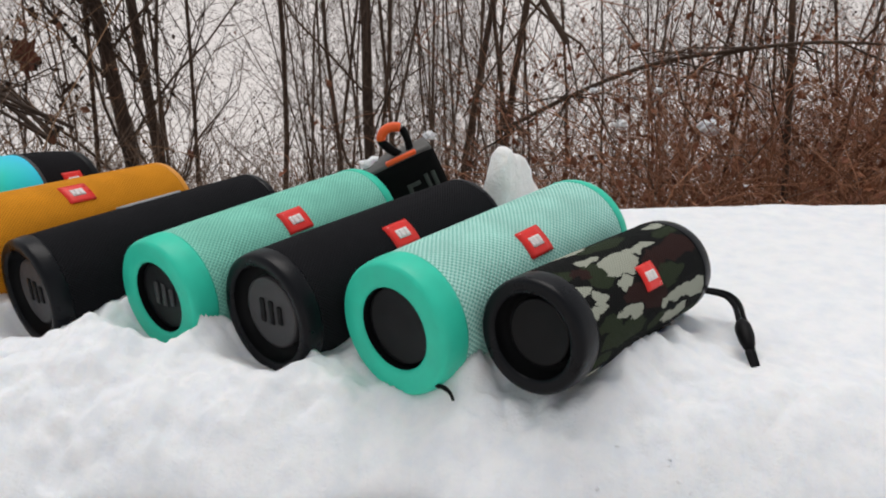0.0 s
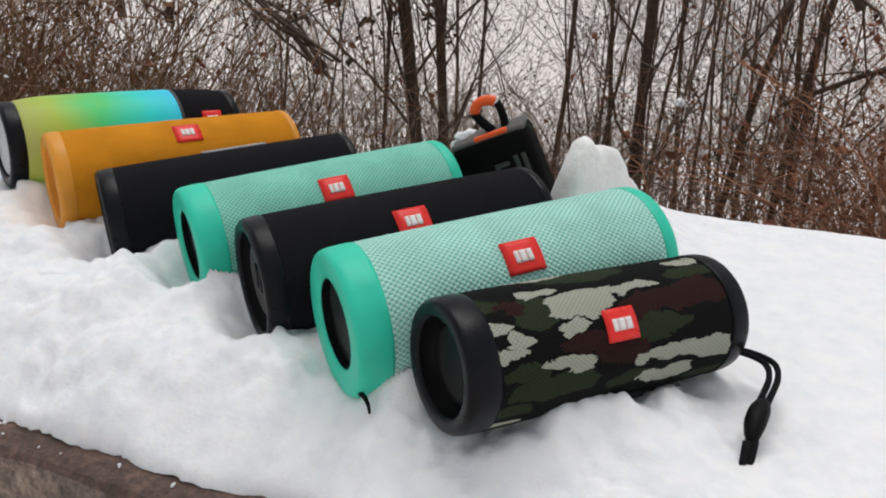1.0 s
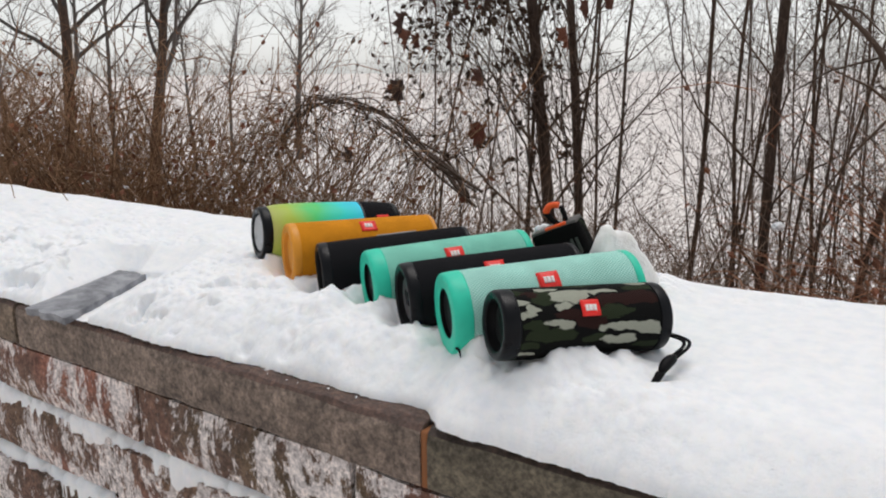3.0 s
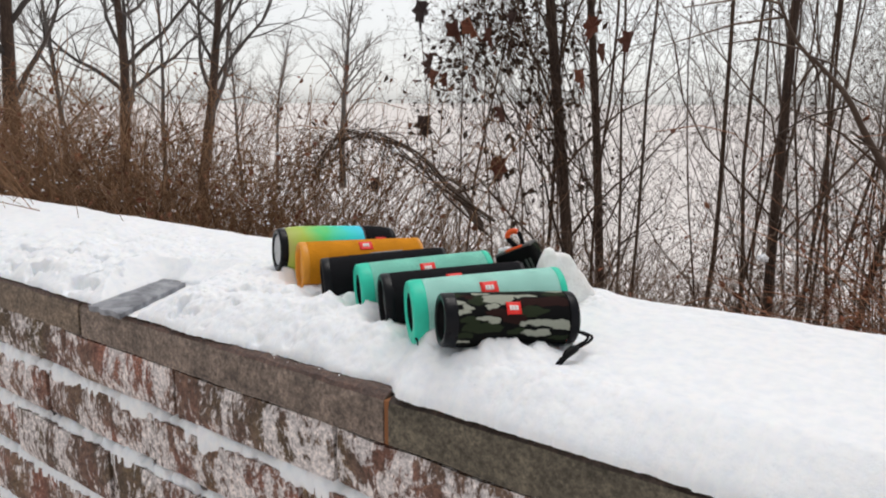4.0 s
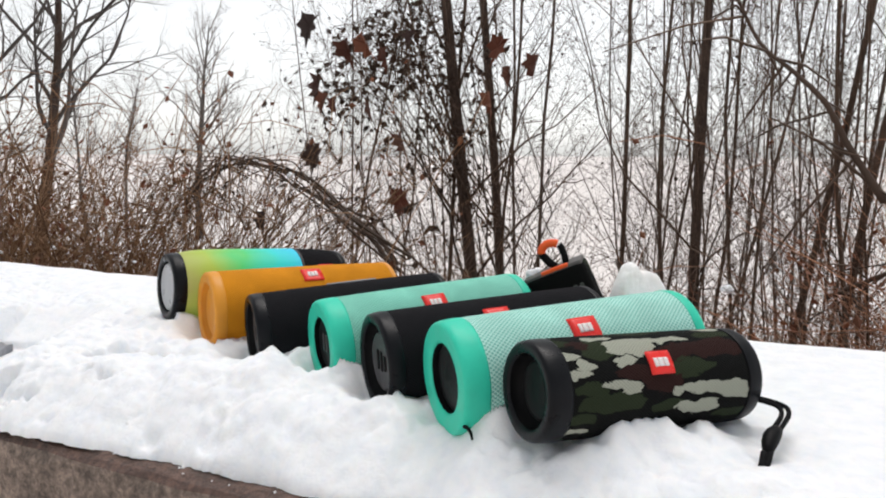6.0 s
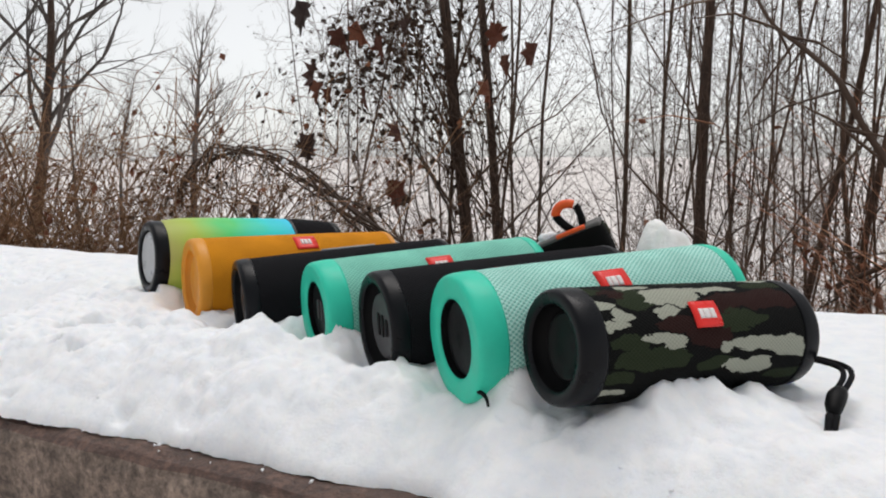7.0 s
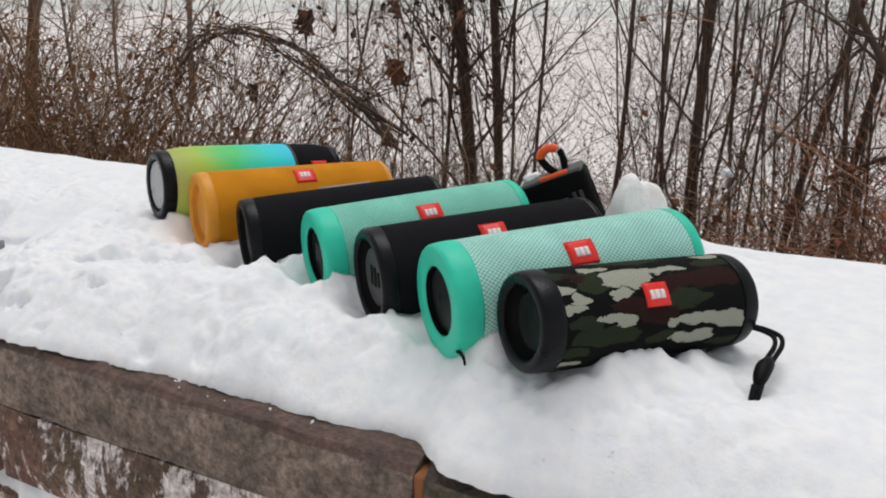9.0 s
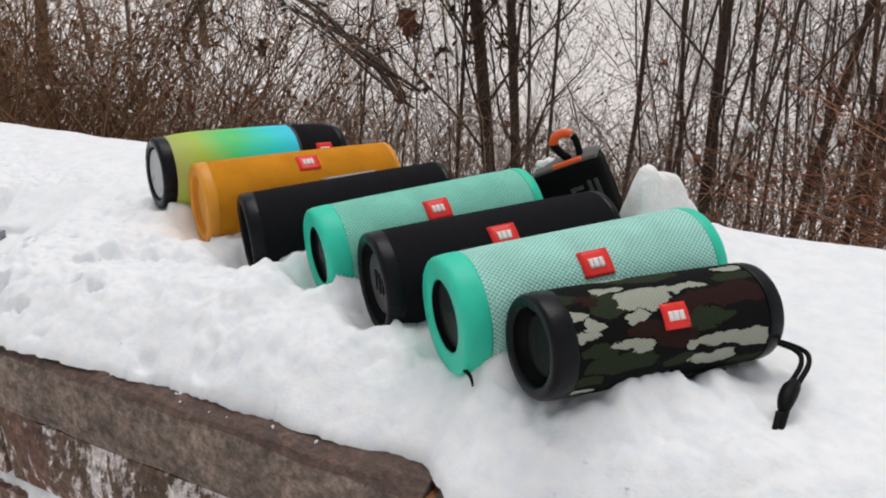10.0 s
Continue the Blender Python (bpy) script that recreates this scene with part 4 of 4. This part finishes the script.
def leaf(heap, rnd, at, size):
    """A curled dead leaf: two folded halves."""
    d = Vector((rnd.uniform(-1, 1), rnd.uniform(-1, 1), rnd.uniform(-1.4, 0.2))).normalized()
    s = d.orthogonal().normalized()
    n = d.cross(s)
    a = rnd.uniform(0, 6.28)
    s, n = s * math.cos(a) + n * math.sin(a), n * math.cos(a) - s * math.sin(a)
    p = [at, at + d * size * 0.5 + s * size * 0.33 + n * size * 0.16, at + d * size + n * size * 0.10, at + d * size * 0.5 - s * size * 0.33 + n * size * 0.2, at + d * size * 0.5]
    heap.add(p, [(0, 1, 4), (1, 2, 4), (0, 4, 3), (4, 2, 3)])


def lobed_leaf(heap, rnd, at, size):
    """A large hanging dead leaf with pointed lobes."""
    d = Vector((rnd.uniform(-0.5, 0.5), rnd.uniform(-0.3, 0.3), -1)).normalized()
    s = Vector((rnd.uniform(0.5, 1), rnd.uniform(-0.6, 0.2), rnd.uniform(-0.3, 0.3)))
    s = unit(s - d * s.dot(d))
    n = d.cross(s)
    rim = [(0, -0.12), (0.20, -0.02), (0.44, -0.10), (0.34, 0.18), (0.52, 0.38), (0.26, 0.48), (0.22, 0.70), (0.08, 0.66), (0, 1.0),
           (-0.09, 0.66), (-0.24, 0.68), (-0.27, 0.46), (-0.50, 0.36), (-0.33, 0.16), (-0.42, -0.08), (-0.20, -0.03)]
    s = s * 0.7
    curl = rnd.uniform(0.3, 0.9)
    vs = [at + d * size * 0.3]
    vs += [at + (s * a + d * b + n * (curl * abs(a) + 0.10 * rnd.uniform(-1, 1))) * size for a, b in rim]
    m = len(rim)
    heap.add(vs, [(0, 1 + k, 1 + (k + 1) % m) for k in range(m)])


def bare_tree(name, label, at, height, r, lean, seed, limbs, spec, mat, twig, category="tree", first=0.12, spread=0.55, reach=0.30, leafy=False, group="", wobble=0.035):
    rnd = random.Random(seed)
    trunk, crown, leaves = Heap(), Heap(), Heap()
    pts, d, p = [Vector((0, 0, -0.15))], unit(Vector((lean[0], lean[1], 1))), Vector((0, 0, -0.15))
    n = 14
    for k in range(n):
        d = unit(d + Vector((rnd.gauss(0, wobble), rnd.gauss(0, wobble), 0.01 if wobble > 0.02 else 0)))
        p = p + d * height / n
        pts.append(p)
    radii = [r * (1.15 if k == 0 else 1 - 0.85 * (k / n) ** 1.1) for k in range(n + 1)]
    trunk.add(*tube(pts, radii, 9))
    for k in range(limbs):
        u = first + (0.98 - first) * (k + rnd.random()) / limbs
        i = min(int(u * n), n - 1)
        q = pts[i].lerp(pts[i + 1], u * n - i)
        a = k * 2.4 + rnd.uniform(-0.6, 0.6)
        side = Vector((math.cos(a), math.sin(a), 0))
        branch(crown, rnd, q, side * math.sin(spread) + Vector((0, 0, 1)) * math.cos(spread), height * reach * (1.1 - 0.75 * u) * rnd.uniform(0.6, 1.2), max(r * (0.50 if reach > 0.4 else 0.27) * (1 - 0.75 * u), 0.0014), 0, spec, leaves if leafy else None)
    root = new(name)
    root.location = at
    tagged(root, label, category, group=group)
    part("trunk", trunk.data(), mat, root)
    part("crown", crown.data(), twig, root)
    if leafy and leaves.v:
        part("dead_leaves", leaves.data(), leaf_small, root, smooth=False)
    return root


THIN = [(6, 4, 6, 0.85, 0.50, 0.17), (4, 3, 4, 0.9, 0.55, 0.22), (3, 3, 0, 0.8, 0.5, 0.24)]
WIDE = [(8, 5, 7, 0.72, 0.52, 0.15), (5, 4, 5, 0.75, 0.58, 0.18), (4, 3, 4, 0.75, 0.62, 0.20), (3, 3, 0, 0.6, 0.5, 0.2)]


def ground_at(x, y):
    return Vector((x, y, land_height(x, y)))


# two close trunks wound with dead climbers, and a stouter one beside
bare_tree("bare_tree", "slender dark bare tree trunk wound with dead climbers", ground_at(-1.286, 3.396), 6.5, 0.037, (-0.081, -0.04), 1, 36, THIN, bark_grey, twig_tree, leafy=True, reach=0.2, wobble=0.010)
bare_tree("bare_tree", "slender dark bare tree trunk behind the wall", ground_at(-1.42, 4.01), 6.8, 0.031, (-0.075, -0.035), 2, 36, THIN, bark_grey, twig_tree, leafy=True, reach=0.2, wobble=0.012)
bare_tree("bare_tree", "upright grey bare tree trunk behind the wall", ground_at(-0.32, 3.38), 6.5, 0.027, (0.0, 0.0), 3, 40, THIN, bark_grey, twig_tree, reach=0.2, wobble=0.010)
bare_tree("bare_tree", "leaning thin bare tree behind the wall", ground_at(-0.02, 3.2), 5.5, 0.017, (0.10, 0.05), 4, 30, THIN, bark_brown, twig_tree, reach=0.2)
bare_tree("bare_tree", "thin bare tree with upswept twigs", ground_at(0.22, 3.5), 5.5, 0.018, (0.07, 0.0), 5, 30, THIN, bark_brown, twig_tree, reach=0.2)
bare_tree("bare_tree", "thin forked bare tree with upswept twigs", ground_at(-0.95, 4.3), 5.8, 0.017, (0.06, 0.0), 6, 30, THIN, bark_brown, twig_tree, reach=0.22)

# broad trees further along the wall; the far ones carry haze in their colours
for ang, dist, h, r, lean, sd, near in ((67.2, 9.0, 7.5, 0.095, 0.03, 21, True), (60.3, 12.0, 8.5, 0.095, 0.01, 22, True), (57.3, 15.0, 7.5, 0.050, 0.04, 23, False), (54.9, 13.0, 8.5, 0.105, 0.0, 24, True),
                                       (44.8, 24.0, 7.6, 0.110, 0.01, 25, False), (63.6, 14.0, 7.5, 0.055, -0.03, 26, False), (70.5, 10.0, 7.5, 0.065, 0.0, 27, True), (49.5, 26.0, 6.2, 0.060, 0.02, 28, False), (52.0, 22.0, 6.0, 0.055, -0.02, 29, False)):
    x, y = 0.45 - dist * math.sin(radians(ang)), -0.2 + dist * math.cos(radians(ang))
    bare_tree("bare_tree", "tall dark spreading bare tree against the pale sky" if near else "bare tree with a fine crown, far off, haze painted into its pale grey", (x, y, max(land_height(x, y), -1.2)), h * 0.80, r, (lean, 0.0), sd, 20, WIDE, bark_grey if near else bark_hazed, twig_mid if near else twig_hazed, first=0.32, spread=0.66, reach=0.50, wobble=0.03)

# saplings: a few shapes, repeated
kinds = []
for k in range(7):
    kinds.append(bare_tree("sapling", "thin brown bare sapling in the thicket", (40 + k, 60, -8), 4.2 + 0.35 * k, 0.0046 + 0.0013 * k, (random.Random(k).uniform(-0.06, 0.06), 0.0), 50 + k, 24 + k, THIN, bark_brown, twig_tree, "sapling", leafy=True, reach=0.19, spread=0.50, group="saplings behind the wall"))
rnd = random.Random(8)
spots, tries = [], 0
while len(spots) < 108 and tries < 6000:
    tries += 1
    ang = rnd.uniform(-42, 37) if len(spots) % 3 else rnd.uniform(-30, 14)
    dist = 2.6 + 5.0 * rnd.random() ** 0.9
    x, y = 0.3 - dist * math.sin(radians(ang)), -0.1 + dist * math.cos(radians(ang))
    if 14 < ang < 25 and rnd.random() < 0.65:
        continue
    if y < 2.1 or any((x - a) ** 2 + (y - b) ** 2 < 0.035 for a, b in spots):
        continue
    spots.append((x, y))
for k, (x, y) in enumerate(spots):
    m = Matrix.Translation(ground_at(x, y)) @ pose(0, 0, 0, rnd.gauss(0, 4.5), rnd.gauss(0, 5.0), rnd.uniform(0, 360))
    if k < len(kinds):
        kinds[k].matrix_basis = m
    else:
        copy_thing(kinds[k % len(kinds)], m)


# ---- undergrowth ----
def canes(name, label, area, count, height, curve, mat, seed, leaf_share=0.5, leaf_size=0.02, r=0.0022, floor=None, fine=2):
    """Many thin arching canes with short side twigs, standing on the ground inside a rectangle."""
    rnd = random.Random(seed)
    heap, lv = Heap(), Heap()
    xa, xb, ya, yb = area
    for k in range(count):
        x, y = rnd.uniform(xa, xb), rnd.uniform(ya, yb)
        p = Vector((x, y, land_height(x, y) - 0.03))
        top = height(x, y) * rnd.uniform(0.55, 1.1) - p.z
        a = rnd.uniform(0, 6.283)
        d = unit(Vector((math.cos(a) * 0.25, math.sin(a) * 0.25, 1)))
        bend = Vector((math.cos(a), math.sin(a), -0.25)) * curve * rnd.uniform(0.2, 1.4)
        n = 6
        pts = [p]
        for i in range(n):
            d = unit(d + bend * (i / n) + Vector((rnd.gauss(0, 0.09), rnd.gauss(0, 0.09), 0)))
            pts.append(pts[-1] + d * max(top, 0.3) / n)
        rr = r * rnd.uniform(0.6, 1.5)
        heap.add(*tube(pts, [rr * (1 - 0.7 * i / n) for i in range(n + 1)], 3))
        for i in range(fine):
            j = rnd.randint(2, n)
            q = pts[j]
            w = unit(Vector((rnd.uniform(-1, 1), rnd.uniform(-1, 1), rnd.uniform(-0.1, 1))))
            ln = rnd.uniform(0.06, 0.28)
            mid = q + w * ln * 0.5 + Vector((rnd.gauss(0, 0.02), rnd.gauss(0, 0.02), 0.02))
            heap.add(*tube([q, mid, q + w * ln], [rr * 0.55, rr * 0.45, rr * 0.2], 3))
            if rnd.random() < leaf_share:
                leaf(lv, rnd, q + w * ln * rnd.random(), leaf_size * rnd.uniform(0.5, 1.5))
    tagged(part(name, heap.data(), mat), label, "undergrowth", kind="stuff")
    if lv.v:
        tagged(part(name + "_leaves", lv.data(), leaf_dead, smooth=False), "withered brown leaves clinging in the thicket", "leaves", kind="stuff")


canes("hedge", "dense brown leafless hedge running behind the wall", (-9.0, -1.5, 0.95, 2.6), 7000, lambda x, y: 1.46 + 0.25 * noise.noise((x * 0.9, y, 0)) - 0.12 * max(0.0, 2.2 + x) + 0.05 * max(0, -x - 4), 0.25, twig_brown, 31, 0.6, 0.022, 0.0032, fine=3)
canes("bramble", "tangled red-brown brambles with withered leaves", (0.64, 4.2, 1.35, 3.6), 4200, lambda x, y: 1.44 + 0.18 * noise.noise((x * 1.3, y, 5)) - 0.10 * max(0.0, 0.9 - x), 0.75, twig_red, 32, 1.4, 0.026, 0.0026, fine=4)
canes("scrub", "thin brown scrub and grass stems in snow", (-1.9, 0.45, 1.5, 4.2), 650, lambda x, y: 0.95 + 0.35 * noise.noise((x * 1.1, y, 9)), 0.22, twig_scrub, 33, 0.15, 0.018, 0.0026, fine=3)
canes("scrub_far", "thin brown scrub on the falling slope", (-7.0, 6.0, 4.6, 9.5), 1700, lambda x, y: land_height(x, y) + 1.1, 0.30, twig_scrub, 34, 0.2, 0.03, 0.0045, fine=3)


def bundle(name, label, path, count, spread, seed, r=0.004, twigs=12, leaves=0.4, category="undergrowth", big=0.035):
    """Several canes sharing one course, with tangled side twigs."""
    rnd = random.Random(seed)
    heap, lv = Heap(), Heap()
    for k in range(count):
        pts = smooth_path([Vector(p) + Vector((rnd.gauss(0, spread), rnd.gauss(0, spread), rnd.gauss(0, spread * 0.6))) for p in path], 4)
        n = len(pts)
        rr = r * rnd.uniform(0.5, 1.2)
        heap.add(*tube(pts, [rr * (1 - 0.6 * i / n) for i in range(n)], 4))
        for j in range(twigs):
            q = pts[rnd.randint(1, n - 1)]
            w = unit(Vector((rnd.uniform(-1, 1), rnd.uniform(-1, 1), rnd.uniform(-1.2, 0.7))))
            ln = rnd.uniform(0.08, 0.40)
            mid = q + w * ln * 0.5 + Vector((rnd.gauss(0, 0.03), rnd.gauss(0, 0.03), 0.0))
            heap.add(*tube([q, mid, q + w * ln + Vector((0, 0, -0.04))], [rr * 0.4, rr * 0.32, rr * 0.15], 3))
            if rnd.random() < leaves:
                leaf(lv, rnd, mid, rnd.uniform(0.012, big))
    ob = tagged(part(name, heap.data(), twig_tree), label, category, kind="stuff")
    if lv.v:
        tagged(part(name + "_leaves", lv.data(), leaf_small, smooth=False), "small withered leaves on the tangle", "leaves", kind="stuff")
    return ob


bundle("bramble_arch", "arching tangle of dark bramble canes", [(-1.027, 2.055, 0.882), (-1.236, 2.121, 1.023), (-1.463, 2.151, 1.132), (-1.677, 2.174, 1.19), (-1.832, 2.171, 1.206), (-1.976, 2.171, 1.126), (-2.019, 2.122, 1.021)], 10, 0.030, 41, 0.005, 20, 0.5)
bundle("curved_limb", "bent dark branch reaching over the thicket", [(0.318, 2.05, 1.133), (0.231, 2.055, 1.272), (0.177, 2.05, 1.372), (0.098, 2.09, 1.454), (0.015, 2.125, 1.532), (-0.061, 2.142, 1.681)], 1, 0.0, 42, 0.011, 16, 0.2)
bundle("low_limb", "long low bare branch above the brambles", [(0.2, 2.845, 0.757), (0.446, 2.738, 0.906), (0.677, 2.601, 1.025), (0.889, 2.435, 1.084), (1.103, 2.349, 1.115), (1.295, 2.248, 1.114)], 1, 0.0, 43, 0.014, 40, 0.3)
for k, (p, rr) in enumerate([((0.754, 2.192, 0.894), 0.026), ((0.507, 2.311, 0.881), 0.008), ((0.681, 2.488, 0.958), 0.012), ((0.725, 1.806, 0.82), 0.006), ((-0.038, 2.162, 0.875), 0.016), ((0.525, 2.278, 0.885), 0.018), ((-1.298, 1.856, 1.177), 0.01), ((0.503, 2.63, 0.939), 0.012)]):
    clump("snow_clump", p, rr, 7.0 + k, "clump of white snow caught in the brambles")
# specks of snow caught low in the hedge
heap = Heap()
rnd = random.Random(19)
for k in range(150):
    x, y, r = rnd.uniform(-6.5, -0.9), rnd.uniform(0.95, 1.5), rnd.uniform(0.002, 0.007)
    p = Vector((x, y, 0.98 + 0.30 * rnd.random() ** 2))
    bm = bmesh.new()
    bmesh.ops.create_icosphere(bm, subdivisions=1, radius=r)
    heap.add([p + Vector((q.co.x * 1.4, q.co.y, q.co.z * 0.8)) * rnd.uniform(0.7, 1.3) for q in bm.verts], [tuple(q.index for q in f.verts) for f in bm.faces])
    bm.free()
tagged(part("hedge_snow", heap.data(), snow_mat), "small specks of snow caught in the hedge twigs", "snow", kind="stuff")
# dead climbers hanging about the pair of trunks
for k, (cx, cy, cz) in enumerate(((-1.75, 3.2, 1.75), (-1.62, 3.25, 1.95), (-1.5, 3.3, 1.6), (-1.85, 3.1, 1.5), (-1.62, 3.2, 1.7), (-1.72, 3.3, 1.85), (-1.45, 3.35, 1.85))):
    bundle("climber", "dead hanging climber with shrivelled leaves", [(cx + 0.35, cy + 0.1, cz - 0.9), (cx + 0.12, cy, cz - 0.3), (cx, cy, cz), (cx - 0.2, cy, cz + 0.05), (cx - 0.36, cy, cz - 0.25)], 6, 0.09, 60 + k, 0.0028, 22, 1.5, big=0.055)
heap = Heap()
rnd = random.Random(77)
for p in [(-1.874, 2.82, 1.577), (-1.829, 2.8, 1.496), (-1.842, 2.742, 1.269), (-1.552, 2.989, 1.326), (-1.73, 2.989, 1.473), (-1.534, 3.064, 1.779), (-1.679, 2.865, 1.75), (-1.156, 3.064, 1.498), (-1.145, 3.148, 1.739), (-1.156, 3.268, 1.627), (-1.064, 3.405, 1.68), (-1.793, 2.913, 1.741), (-1.852, 2.732, 1.821), (-1.653, 3.008, 1.707), (-1.67, 2.172, 1.023), (-1.916, 2.984, 1.492), (-1.511, 2.896, 1.073)]:
    lobed_leaf(heap, rnd, Vector(p), rnd.uniform(0.085, 0.150))
tagged(part("hanging_leaves", heap.data(), leaf_large, smooth=False), "large withered brown leaves hanging from bare twigs", "leaves", kind="stuff")
